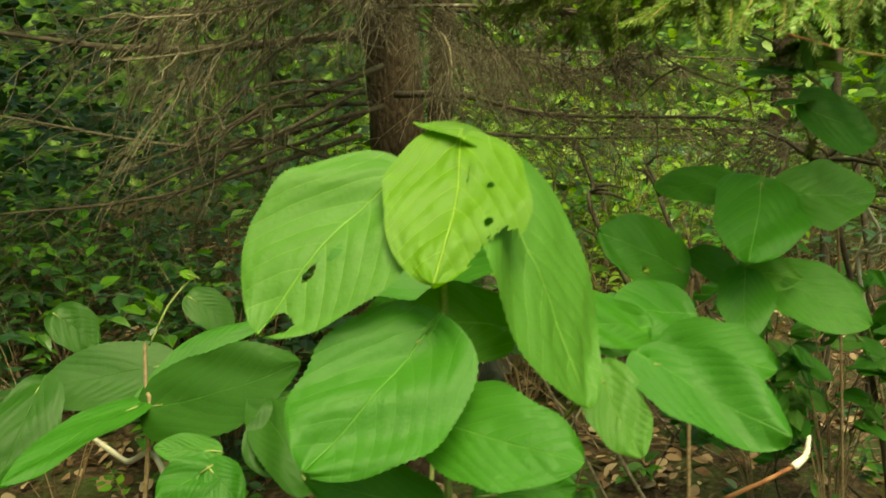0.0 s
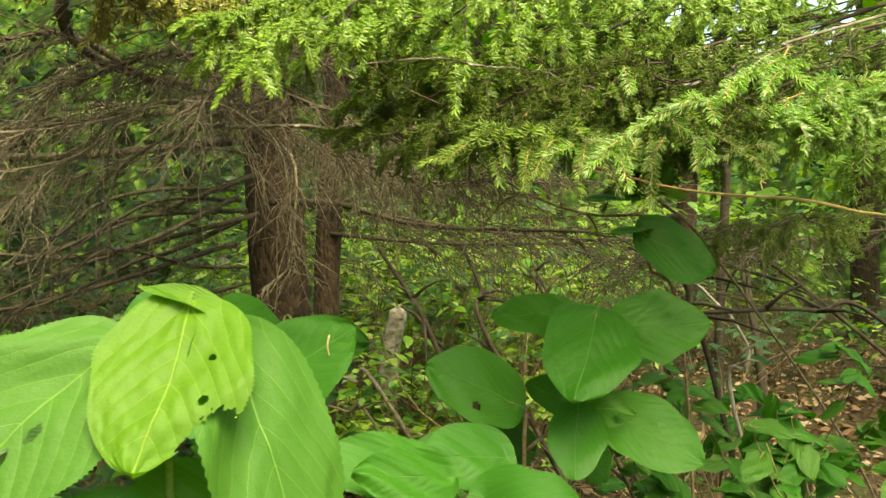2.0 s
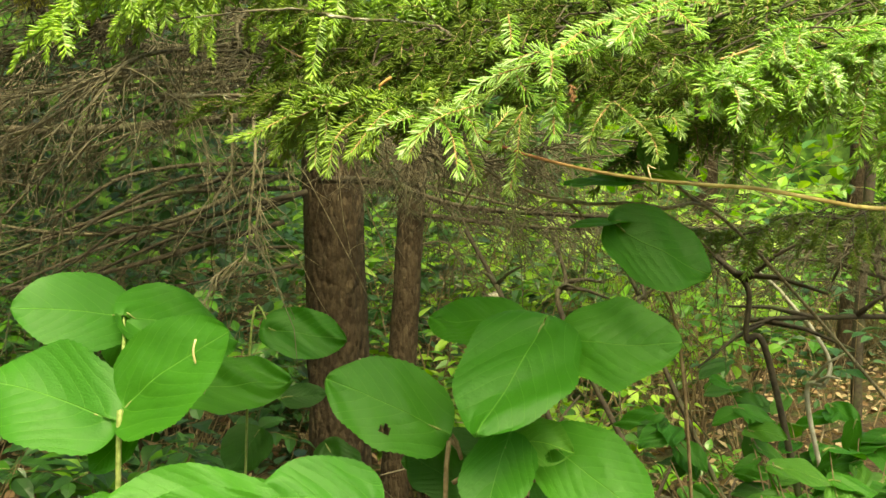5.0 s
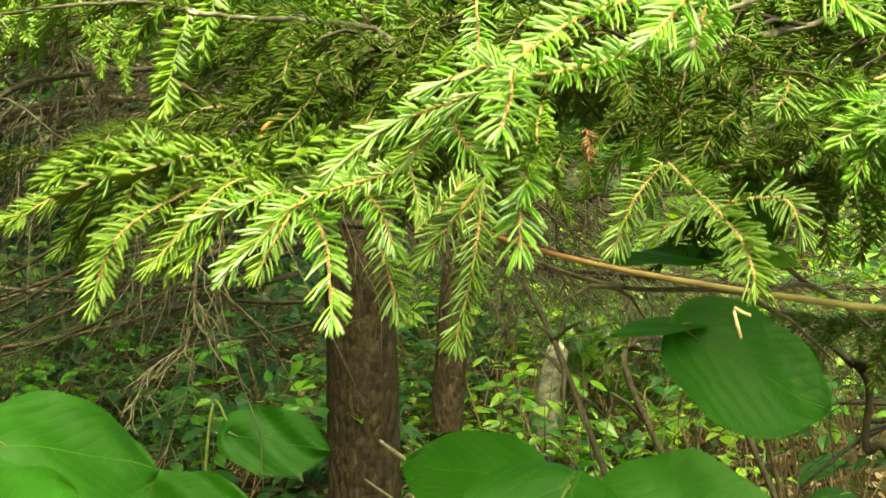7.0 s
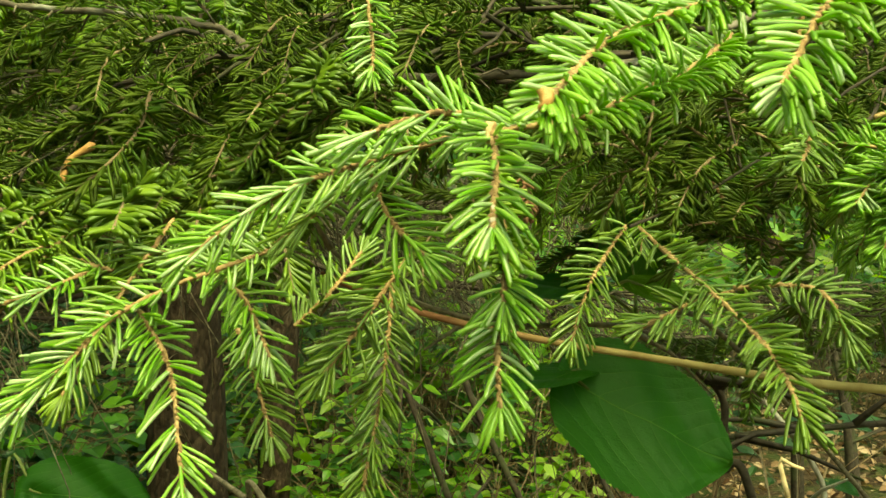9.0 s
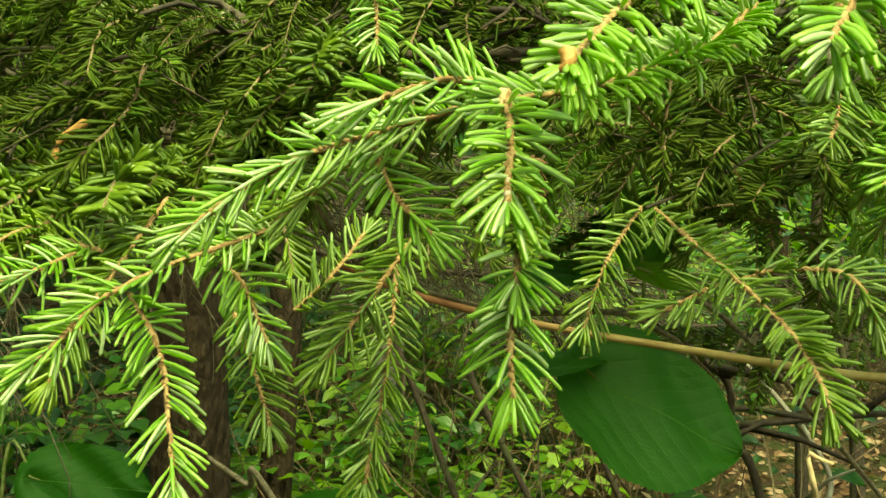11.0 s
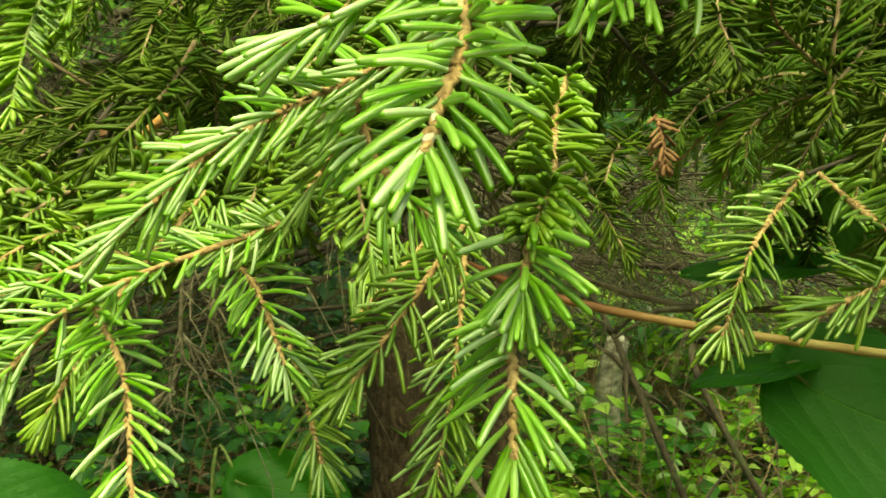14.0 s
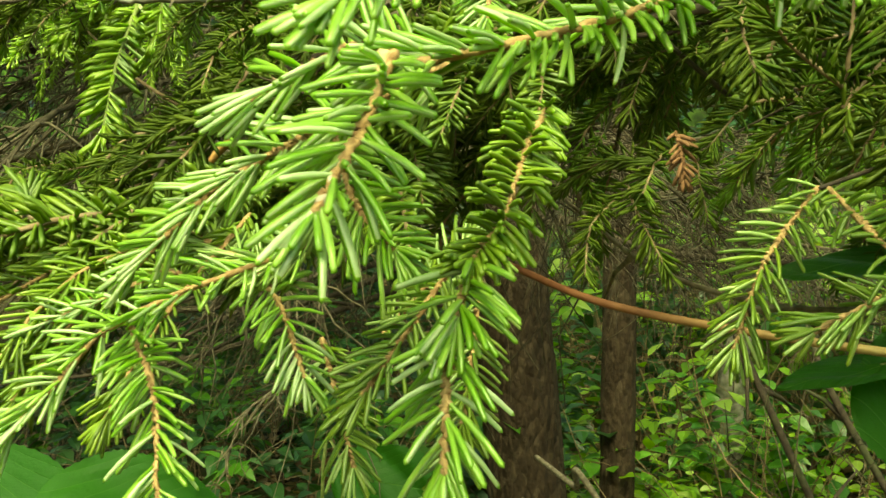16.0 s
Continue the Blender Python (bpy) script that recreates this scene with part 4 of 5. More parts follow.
shoot((0.590, 1.308, 1.240), (0.598, 1.302, 1.224), (0.605, 1.297, 1.207), mats=SHADED_TWIG)
shoot((0.609, 1.310, 1.241), (0.621, 1.311, 1.253), (0.629, 1.323, 1.266), mats=SHADED_TWIG)
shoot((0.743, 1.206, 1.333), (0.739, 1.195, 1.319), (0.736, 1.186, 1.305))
shoot((0.724, 1.332, 1.277), (0.748, 1.292, 1.253), (0.757, 1.272, 1.241), (0.761, 1.257, 1.227), mats=SHADED_TWIG)
shoot((0.751, 1.303, 1.258), (0.736, 1.301, 1.253), (0.723, 1.300, 1.246), mats=SHADED_TWIG)
shoot((0.721, 1.342, 1.277), (0.709, 1.330, 1.259), (0.702, 1.323, 1.238), mats=SHADED_TWIG)
shoot((0.751, 1.303, 1.259), (0.766, 1.294, 1.261), (0.774, 1.285, 1.259), (0.779, 1.280, 1.248), mats=SHADED_TWIG)
shoot((0.758, 1.417, 1.305), (0.766, 1.407, 1.291), (0.767, 1.396, 1.279), mats=SHADED_TWIG)
shoot((0.774, 1.308, 1.313), (0.772, 1.303, 1.304), (0.769, 1.297, 1.299), mats=SHADED_TWIG)
shoot((0.552, 1.296, 1.259), (0.528, 1.304, 1.263), (0.502, 1.301, 1.262), mats=LEFT_DULLED)
shoot((0.552, 1.286, 1.261), (0.540, 1.274, 1.254), (0.519, 1.272, 1.247))
shoot((0.622, 1.368, 1.362), (0.626, 1.358, 1.343), (0.627, 1.352, 1.332))
shoot((0.537, 1.330, 1.270), (0.523, 1.285, 1.261), (0.501, 1.258, 1.225), mats=LEFT_DULLED)
shoot((0.504, 1.302, 1.264), (0.492, 1.247, 1.239), (0.489, 1.230, 1.209), mats=LEFT_DULLED)
shoot((0.498, 1.363, 1.271), (0.441, 1.331, 1.264), (0.379, 1.297, 1.238), mats=LEFT_DULLED)
shoot((0.444, 1.342, 1.265), (0.424, 1.327, 1.249), (0.414, 1.313, 1.227), mats=LEFT_DULLED)
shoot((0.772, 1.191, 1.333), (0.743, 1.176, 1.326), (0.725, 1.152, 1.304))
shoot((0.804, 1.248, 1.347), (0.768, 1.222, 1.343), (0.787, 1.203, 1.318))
shoot((0.646, 1.232, 1.292), (0.628, 1.256, 1.281), (0.608, 1.276, 1.268), mats=SHADED_TWIG, needle=0.0115)
shoot((0.608, 1.276, 1.268), (0.589, 1.281, 1.264), (0.545, 1.315, 1.268), (0.501, 1.353, 1.272), mats=SHADED_TWIG, needle=0.0115)
stem(bough, [ROOT, (1.261, 1.805, 1.496), (0.883, 1.472, 1.366), (0.796, 1.421, 1.313), (0.751, 1.375, 1.288), (0.722, 1.337, 1.277)], 0.0008, 0.0006, dark_wood, "side_branch")
stem(bough, [ROOT, (1.430, 1.914, 1.512), (1.113, 1.574, 1.407), (1.002, 1.473, 1.364), (0.903, 1.416, 1.350), (0.819, 1.381, 1.321)], 0.002, 0.001, twig_wood, "side_branch")
shoot((0.831, 1.383, 1.327), (0.819, 1.369, 1.299), (0.820, 1.358, 1.279))
shoot((0.864, 1.399, 1.336), (0.842, 1.373, 1.311), (0.837, 1.360, 1.275))
shoot((0.890, 1.403, 1.344), (0.897, 1.383, 1.317), (0.897, 1.371, 1.288))
shoot((0.884, 1.402, 1.341), (0.859, 1.377, 1.329), (0.838, 1.362, 1.304))
shoot((0.947, 1.433, 1.352), (0.929, 1.409, 1.335), (0.920, 1.396, 1.314))
shoot((0.967, 1.447, 1.357), (0.978, 1.427, 1.334), (0.984, 1.416, 1.308))
shoot((0.994, 1.461, 1.360), (1.010, 1.443, 1.345), (1.020, 1.423, 1.323))
shoot((0.903, 1.416, 1.350), (0.943, 1.412, 1.355), (0.967, 1.416, 1.360))
shoot((0.535, 1.323, 1.280), (0.525, 1.290, 1.255), (0.514, 1.266, 1.227), mats=LEFT_DULLED)
shoot((0.568, 1.308, 1.276), (0.560, 1.275, 1.248), (0.552, 1.262, 1.225), mats=LEFT_DULLED)
shoot((0.467, 1.353, 1.277), (0.434, 1.317, 1.265), (0.401, 1.280, 1.239), mats=LEFT_DULLED)

# dull boughs and dead twigs beyond the hanging leaf
spray(hang, [ROOT - Vector((0, 0, 0.5)), (1.509, 2.453, 1.217), (1.134, 2.244, 1.169), (0.843, 2.098, 1.137)], 0.005, 0.16, 0.035, MID_SHOOTS, seed=71, start=0.35)
dead_branch(hang, [ROOT - Vector((0, 0, 0.6)), (1.604, 2.867, 1.139), (1.175, 2.700, 1.084), (0.805, 2.544, 1.072)], 0.006, 72, 110, 0.2, hang=0.4, thin=0.0013, start=0.3)
dead_branch(second, [(0.030, 3.735, 1.215), (0.555, 3.220, 1.130), (0.940, 2.971, 1.111), (1.263, 2.818, 1.149)], 0.006, 73, 110, 0.22, hang=0.4, thin=0.0013, start=0.3)

spray(hang, [ROOT, (1.75, 2.15, 1.52), (1.45, 2.05, 1.36), (1.22, 1.98, 1.24)], 0.004, 0.16, 0.035, MID_SHOOTS, seed=171, start=0.35)
spray(hang, [ROOT, (1.70, 1.95, 1.50), (1.38, 1.85, 1.36), (1.16, 1.80, 1.27)], 0.004, 0.14, 0.035, MID_SHOOTS, seed=172, start=0.35)

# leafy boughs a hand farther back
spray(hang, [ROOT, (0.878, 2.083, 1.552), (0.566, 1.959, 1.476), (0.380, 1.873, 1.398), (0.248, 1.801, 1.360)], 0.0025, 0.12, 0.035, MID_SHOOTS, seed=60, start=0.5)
spray(hang, [ROOT, (1.064, 1.516, 1.422), (0.943, 1.412, 1.356), (0.853, 1.376, 1.323), (0.823, 1.349, 1.297)], 0.0025, 0.08, 0.022, FRESH_LIT_SHOOTS, seed=62, start=0.6)
spray(hang, [ROOT, (1.148, 1.528, 1.398), (1.004, 1.432, 1.359), (0.939, 1.391, 1.341), (0.897, 1.361, 1.303)], 0.0025, 0.08, 0.022, FRESH_LIT_SHOOTS, seed=63, start=0.6)
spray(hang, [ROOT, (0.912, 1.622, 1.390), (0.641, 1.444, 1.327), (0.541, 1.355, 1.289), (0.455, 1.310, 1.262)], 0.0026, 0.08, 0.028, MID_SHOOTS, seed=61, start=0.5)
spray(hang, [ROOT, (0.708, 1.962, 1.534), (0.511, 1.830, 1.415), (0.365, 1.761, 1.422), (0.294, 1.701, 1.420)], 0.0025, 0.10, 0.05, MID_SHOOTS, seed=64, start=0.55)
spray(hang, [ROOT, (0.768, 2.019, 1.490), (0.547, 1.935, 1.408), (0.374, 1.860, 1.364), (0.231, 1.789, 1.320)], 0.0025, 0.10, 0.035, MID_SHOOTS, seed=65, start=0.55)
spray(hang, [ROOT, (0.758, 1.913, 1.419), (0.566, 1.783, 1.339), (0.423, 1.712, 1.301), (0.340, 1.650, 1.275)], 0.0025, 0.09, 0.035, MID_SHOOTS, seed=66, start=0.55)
spray(hang, [ROOT, (1.060, 2.008, 1.526), (0.874, 1.879, 1.432), (0.771, 1.812, 1.373)], 0.0025, 0.10, 0.035, DIM_SHOOTS, seed=67, start=0.5)

spray(hang, [ROOT, (1.235, 2.253, 1.457), (0.990, 2.074, 1.351), (0.843, 1.957, 1.286), (0.739, 1.895, 1.246)], 0.0025, 0.10, 0.032, DIM_SHOOTS, seed=68, start=0.45)
spray(hang, [ROOT, (1.017, 1.935, 1.504), (0.814, 1.760, 1.402), (0.707, 1.677, 1.349)], 0.0025, 0.12, 0.032, DIM_SHOOTS, seed=70, start=0.45)

# the grey lichen-covered branch that carries the fronds behind
rng = random.Random(160)
b = Build()
line = curve([ROOT, (1.05, 1.68, 1.47), (0.80, 1.53, 1.375), (0.651, 1.46, 1.344), (0.564, 1.44, 1.351), (0.534, 1.44, 1.364), (0.445, 1.41, 1.368), (0.391, 1.40, 1.375), (0.27, 1.37, 1.36)], 150)
line = [p + Vector((rng.uniform(-1, 1), rng.uniform(-1, 1), rng.uniform(-1, 1))) * 0.0007 for p in line]
tube(b, line, 0.0026, 0.0010, 8, 0, 0.32, rng)
sprouts = []
for k in range(40, 148, 3):
    way = Vector((rng.uniform(-1.0, 0.4), rng.uniform(-1, 0.6), rng.uniform(-0.7, 0.5))).normalized()
    e = rng.uniform(0.006, 0.03)
    tube(b, [line[k], line[k] + way * e * 0.5, line[k] + way * e + Vector((0, 0, -0.2 * e))], 0.0008, 0.0004, 4)
    if k > 75 and rng.random() < 0.62:
        sprouts.append((line[k] + way * e * 0.6, way))
lichen_branch = part("branch", b.mesh("branch", [lichen_wood]), hang, "grey lichen-covered branch")
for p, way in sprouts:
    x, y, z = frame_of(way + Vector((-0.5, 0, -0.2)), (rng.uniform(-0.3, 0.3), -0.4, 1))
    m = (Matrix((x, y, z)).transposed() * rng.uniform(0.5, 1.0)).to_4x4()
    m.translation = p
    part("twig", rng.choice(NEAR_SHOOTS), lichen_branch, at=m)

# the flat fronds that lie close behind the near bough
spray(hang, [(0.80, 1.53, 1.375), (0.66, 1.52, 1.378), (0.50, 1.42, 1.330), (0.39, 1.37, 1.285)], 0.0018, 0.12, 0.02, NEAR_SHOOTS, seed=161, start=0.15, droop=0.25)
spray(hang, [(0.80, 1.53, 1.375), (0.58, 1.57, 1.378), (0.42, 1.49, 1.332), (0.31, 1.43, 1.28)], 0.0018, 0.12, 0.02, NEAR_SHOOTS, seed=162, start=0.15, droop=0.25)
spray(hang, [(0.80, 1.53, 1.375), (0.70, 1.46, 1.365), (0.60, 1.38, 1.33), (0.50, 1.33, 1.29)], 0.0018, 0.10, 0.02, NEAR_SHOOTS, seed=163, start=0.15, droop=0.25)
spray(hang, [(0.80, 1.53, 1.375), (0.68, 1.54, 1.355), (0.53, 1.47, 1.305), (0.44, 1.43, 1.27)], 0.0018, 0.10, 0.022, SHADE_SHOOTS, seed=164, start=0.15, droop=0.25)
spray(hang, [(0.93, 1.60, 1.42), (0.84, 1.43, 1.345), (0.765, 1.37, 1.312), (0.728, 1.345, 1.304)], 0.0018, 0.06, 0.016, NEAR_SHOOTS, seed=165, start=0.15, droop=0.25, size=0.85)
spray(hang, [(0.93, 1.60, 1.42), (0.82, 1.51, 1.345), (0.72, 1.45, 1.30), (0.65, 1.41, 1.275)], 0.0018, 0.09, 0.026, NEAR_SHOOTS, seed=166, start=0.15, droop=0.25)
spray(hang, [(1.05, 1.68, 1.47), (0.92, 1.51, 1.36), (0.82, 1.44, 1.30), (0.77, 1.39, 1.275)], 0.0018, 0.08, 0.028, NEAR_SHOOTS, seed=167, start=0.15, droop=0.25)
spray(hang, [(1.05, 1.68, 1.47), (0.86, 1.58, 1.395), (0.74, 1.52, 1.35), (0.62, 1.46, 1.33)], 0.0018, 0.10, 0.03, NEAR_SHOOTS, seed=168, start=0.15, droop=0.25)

# ---- hobblebushes ----
def bush(at, label):
    return thing("hobblebush", (at[0], at[1], ground_z(at[0], at[1])), label, "shrub", "hobblebushes")


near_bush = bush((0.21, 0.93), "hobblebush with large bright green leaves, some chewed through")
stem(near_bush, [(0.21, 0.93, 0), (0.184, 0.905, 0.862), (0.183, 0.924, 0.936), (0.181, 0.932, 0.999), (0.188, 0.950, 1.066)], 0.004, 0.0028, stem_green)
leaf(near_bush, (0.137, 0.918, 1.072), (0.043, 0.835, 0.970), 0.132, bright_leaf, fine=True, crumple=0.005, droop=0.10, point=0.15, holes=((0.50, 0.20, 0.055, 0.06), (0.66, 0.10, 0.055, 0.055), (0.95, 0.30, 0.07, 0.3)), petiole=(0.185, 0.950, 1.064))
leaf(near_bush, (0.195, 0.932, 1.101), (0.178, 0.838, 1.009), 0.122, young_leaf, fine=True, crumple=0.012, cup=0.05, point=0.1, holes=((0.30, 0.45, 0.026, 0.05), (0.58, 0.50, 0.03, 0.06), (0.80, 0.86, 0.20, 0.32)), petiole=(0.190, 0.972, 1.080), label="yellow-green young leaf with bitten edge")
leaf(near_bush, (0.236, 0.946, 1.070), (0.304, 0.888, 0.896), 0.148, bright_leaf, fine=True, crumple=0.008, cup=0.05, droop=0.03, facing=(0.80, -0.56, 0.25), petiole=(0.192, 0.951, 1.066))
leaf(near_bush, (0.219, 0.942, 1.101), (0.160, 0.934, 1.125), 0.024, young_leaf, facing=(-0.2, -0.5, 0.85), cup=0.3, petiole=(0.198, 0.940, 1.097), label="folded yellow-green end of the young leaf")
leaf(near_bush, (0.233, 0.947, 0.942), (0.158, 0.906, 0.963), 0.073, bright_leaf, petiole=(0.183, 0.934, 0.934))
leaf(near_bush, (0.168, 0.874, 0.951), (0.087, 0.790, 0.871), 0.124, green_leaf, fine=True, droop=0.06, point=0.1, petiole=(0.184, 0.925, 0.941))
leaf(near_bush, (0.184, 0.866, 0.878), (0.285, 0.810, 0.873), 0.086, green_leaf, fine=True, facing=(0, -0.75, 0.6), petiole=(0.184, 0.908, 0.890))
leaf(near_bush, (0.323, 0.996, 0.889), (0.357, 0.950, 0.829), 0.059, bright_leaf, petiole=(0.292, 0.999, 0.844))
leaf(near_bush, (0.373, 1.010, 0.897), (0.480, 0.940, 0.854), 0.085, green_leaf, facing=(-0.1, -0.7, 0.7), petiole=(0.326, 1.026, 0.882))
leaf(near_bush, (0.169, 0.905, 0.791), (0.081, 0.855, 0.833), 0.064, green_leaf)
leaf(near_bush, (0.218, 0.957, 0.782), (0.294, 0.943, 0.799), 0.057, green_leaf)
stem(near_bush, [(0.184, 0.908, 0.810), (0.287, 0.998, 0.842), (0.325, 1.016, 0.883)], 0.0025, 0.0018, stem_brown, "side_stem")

low = bush((-0.35, 1.45), "hobblebush with dull shade-toned green leaves and a bare bud stalk")
stem(low, [(-0.35, 1.45, 0), (-0.260, 1.402, 0.668), (-0.263, 1.412, 0.754), (-0.265, 1.420, 0.817)], 0.004, 0.0026, stem_brown)
stem(low, [(-0.258, 1.420, 0.816), (-0.231, 1.429, 0.872), (-0.197, 1.435, 0.911)], 0.0018, 0.0014, stem_green, "bud_stalk")
leaf(low, (-0.197, 1.435, 0.911), (-0.212, 1.425, 0.919), 0.013, young_leaf)
leaf(low, (-0.274, 1.389, 0.735), (-0.370, 1.219, 0.705), 0.071, green_leaf, facing=(0, -0.3, 0.9), petiole=(-0.250, 1.410, 0.727))
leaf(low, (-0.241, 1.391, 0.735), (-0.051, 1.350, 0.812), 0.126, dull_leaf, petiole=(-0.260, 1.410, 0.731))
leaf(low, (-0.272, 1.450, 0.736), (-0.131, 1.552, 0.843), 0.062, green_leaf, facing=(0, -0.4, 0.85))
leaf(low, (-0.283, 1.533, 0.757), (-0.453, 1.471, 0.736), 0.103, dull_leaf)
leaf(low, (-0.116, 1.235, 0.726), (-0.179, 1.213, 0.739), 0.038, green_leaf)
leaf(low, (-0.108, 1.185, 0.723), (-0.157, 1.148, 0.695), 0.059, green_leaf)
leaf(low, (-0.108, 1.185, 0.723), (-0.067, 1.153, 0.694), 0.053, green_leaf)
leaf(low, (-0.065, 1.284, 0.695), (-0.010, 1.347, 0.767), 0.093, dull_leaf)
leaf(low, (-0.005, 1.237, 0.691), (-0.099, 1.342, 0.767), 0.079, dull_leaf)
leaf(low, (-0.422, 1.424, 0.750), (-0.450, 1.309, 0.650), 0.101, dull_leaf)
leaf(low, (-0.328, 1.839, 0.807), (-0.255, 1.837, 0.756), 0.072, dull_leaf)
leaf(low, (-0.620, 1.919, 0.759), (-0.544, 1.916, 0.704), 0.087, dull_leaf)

mid = bush((0.10, 1.62), "hobblebush with round mid-green leaves on a forked stalk")
stem(mid, [(0.10, 1.60, 0), (0.142, 1.520, 0.845), (0.136, 1.543, 0.893), (0.094, 1.622, 0.946), (0.057, 1.692, 1.013)], 0.004, 0.0022, stem_green)
leaf(mid, (0.046, 1.701, 1.008), (-0.052, 1.610, 1.030), 0.116, green_leaf, facing=(0.62, -0.62, 0.45), petiole=(0.057, 1.692, 1.015))
leaf(mid, (0.068, 1.69, 1.008), (0.180, 1.80, 0.972), 0.128, green_leaf, fine=True, facing=(0.5, -0.55, 0.75), petiole=(0.057, 1.692, 1.015))
leaf(mid, (0.147, 1.525, 0.925), (0.272, 1.504, 1.024), 0.138, green_leaf, fine=True, petiole=(0.136, 1.543, 0.893))
scale_at = (0.249, 1.502, 1.000)
leaf(mid, (0.121, 1.520, 0.910), (-0.039, 1.517, 0.950), 0.139, green_leaf, petiole=(0.136, 1.543, 0.893))
leaf(mid, (0.021, 1.777, 0.979), (0.031, 1.774, 0.898), 0.085, green_leaf)
leaf(mid, (0.127, 1.571, 0.878), (0.096, 1.536, 0.840), 0.062, green_leaf)
leaf(mid, (0.097, 1.615, 0.858), (0.021, 1.652, 0.828), 0.072, green_leaf)
leaf(mid, (0.153, 1.518, 0.792), (0.069, 1.504, 0.775), 0.060, green_leaf)
leaf(mid, (0.407, 1.309, 0.869), (0.312, 1.245, 0.894), 0.070, green_leaf, petiole=(0.423, 1.340, 0.835))
leaf(mid, (0.336, 1.398, 0.838), (0.382, 1.457, 0.865), 0.073, green_leaf)

back = bush((0.14, 2.03), "small hobblebush in front of the spruce trunk")
stem(back, [(0.1, 2.03, 0), (0.098, 2.062, 0.905), (0.138, 2.063, 0.952)], 0.003, 0.0016, stem_green)
leaf(back, (0.137, 2.058, 0.943), (0.265, 2.067, 0.934), 0.091, green_leaf, facing=(0, -0.9, 0.4), petiole=(0.133, 2.062, 0.947))
leaf(back, (0.022, 1.992, 0.848), (0.188, 1.987, 0.876), 0.106, green_leaf, petiole=(0.077, 2.056, 0.876))
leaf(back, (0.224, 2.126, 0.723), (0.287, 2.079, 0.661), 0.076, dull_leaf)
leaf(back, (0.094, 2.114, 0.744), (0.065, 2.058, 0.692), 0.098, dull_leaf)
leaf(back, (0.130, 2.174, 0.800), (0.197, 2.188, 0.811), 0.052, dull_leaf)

right = bush((0.62, 1.62), "hobblebush with whorls of broad flat green leaves")
stem(right, [(0.55, 1.62, 0), (0.529, 1.618, 0.815), (0.546, 1.633, 0.859), (0.514, 1.641, 0.894)], 0.004, 0.002, stem_brown)
stem(right, [(0.536, 1.630, 0.827), (0.609, 1.670, 0.877), (0.634, 1.677, 0.956), (0.643, 1.682, 1.020)], 0.003, 0.0018, stem_brown, "side_stem")
leaf(right, (0.512, 1.631, 0.896), (0.394, 1.582, 0.962), 0.114, green_leaf, holes=((0.42, 0.55, 0.05, 0.12),))
leaf(right, (0.603, 1.677, 1.020), (0.489, 1.707, 1.031), 0.088, green_leaf, petiole=(0.643, 1.682, 1.020), facing=(0, -0.6, 0.75))
leaf(right, (0.640, 1.651, 1.026), (0.588, 1.491, 0.945), 0.138, green_leaf, fine=True, facing=(0.05, -0.6, 0.75))
leaf(right, (0.679, 1.655, 1.011), (0.802, 1.627, 1.024), 0.116, green_leaf, fine=True, petiole=(0.643, 1.682, 1.020))
leaf(right, (0.617, 1.731, 0.874), (0.547, 1.726, 0.911), 0.063, green_leaf, petiole=(0.609, 1.670, 0.877))
leaf(right, (0.607, 1.600, 0.892), (0.592, 1.514, 0.821), 0.086, green_leaf, petiole=(0.609, 1.670, 0.877))
leaf(right, (0.611, 1.611, 0.892), (0.682, 1.578, 0.894), 0.061, bright_leaf, holes=((0.85, -0.5, 0.2, 0.4),))
leaf(right, (0.660, 1.625, 0.884), (0.772, 1.543, 0.836), 0.112, green_leaf, petiole=(0.609, 1.670, 0.877), fine=True)
leaf(right, (0.482, 1.415, 0.867), (0.384, 1.366, 0.883), 0.092, green_leaf, petiole=(0.527, 1.557, 0.809), facing=(0, -0.8, 0.55))
leaf(right, (0.389, 1.345, 0.864), (0.262, 1.283, 0.891), 0.087, green_leaf, petiole=(0.448, 1.449, 0.805))
leaf(right, (0.453, 1.348, 0.833), (0.558, 1.269, 0.833), 0.101, green_leaf, petiole=(0.506, 1.450, 0.847))
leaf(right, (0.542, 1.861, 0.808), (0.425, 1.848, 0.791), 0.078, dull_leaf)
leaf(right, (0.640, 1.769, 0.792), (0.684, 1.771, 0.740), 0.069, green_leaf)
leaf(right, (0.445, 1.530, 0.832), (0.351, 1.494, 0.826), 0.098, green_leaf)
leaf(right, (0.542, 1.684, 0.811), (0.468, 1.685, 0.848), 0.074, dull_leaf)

tall = bush((0.86, 1.85), "tall hobblebush shoot with one broad dangling leaf")
stem(tall, [(0.9, 1.9, 0), (0.827, 1.847, 0.947), (0.747, 1.765, 1.094), (0.729, 1.750, 1.152)], 0.003, 0.0016, stem_brown)
leaf(tall, (0.731, 1.740, 1.150), (0.846, 1.741, 1.098), 0.122, green_leaf, fine=True, droop=0.04, point=0.15, facing=(0.05, -0.72, 0.66), petiole=(0.723, 1.744, 1.154))
leaf(tall, (0.734, 1.747, 1.158), (0.673, 1.694, 1.158), 0.045, green_leaf, facing=(0, -0.16, 1), petiole=(0.731, 1.746, 1.152))
leaf(tall, (0.786, 1.874, 1.225), (0.770, 1.865, 1.296), 0.057, bright_leaf, facing=(0, -0.7, 0.6), petiole=(0.785, 1.841, 1.192))
leaf(tall, (0.751, 1.866, 1.212), (0.657, 1.837, 1.215), 0.060, green_leaf, facing=(0, -0.3, 1), petiole=(0.785, 1.841, 1.192))
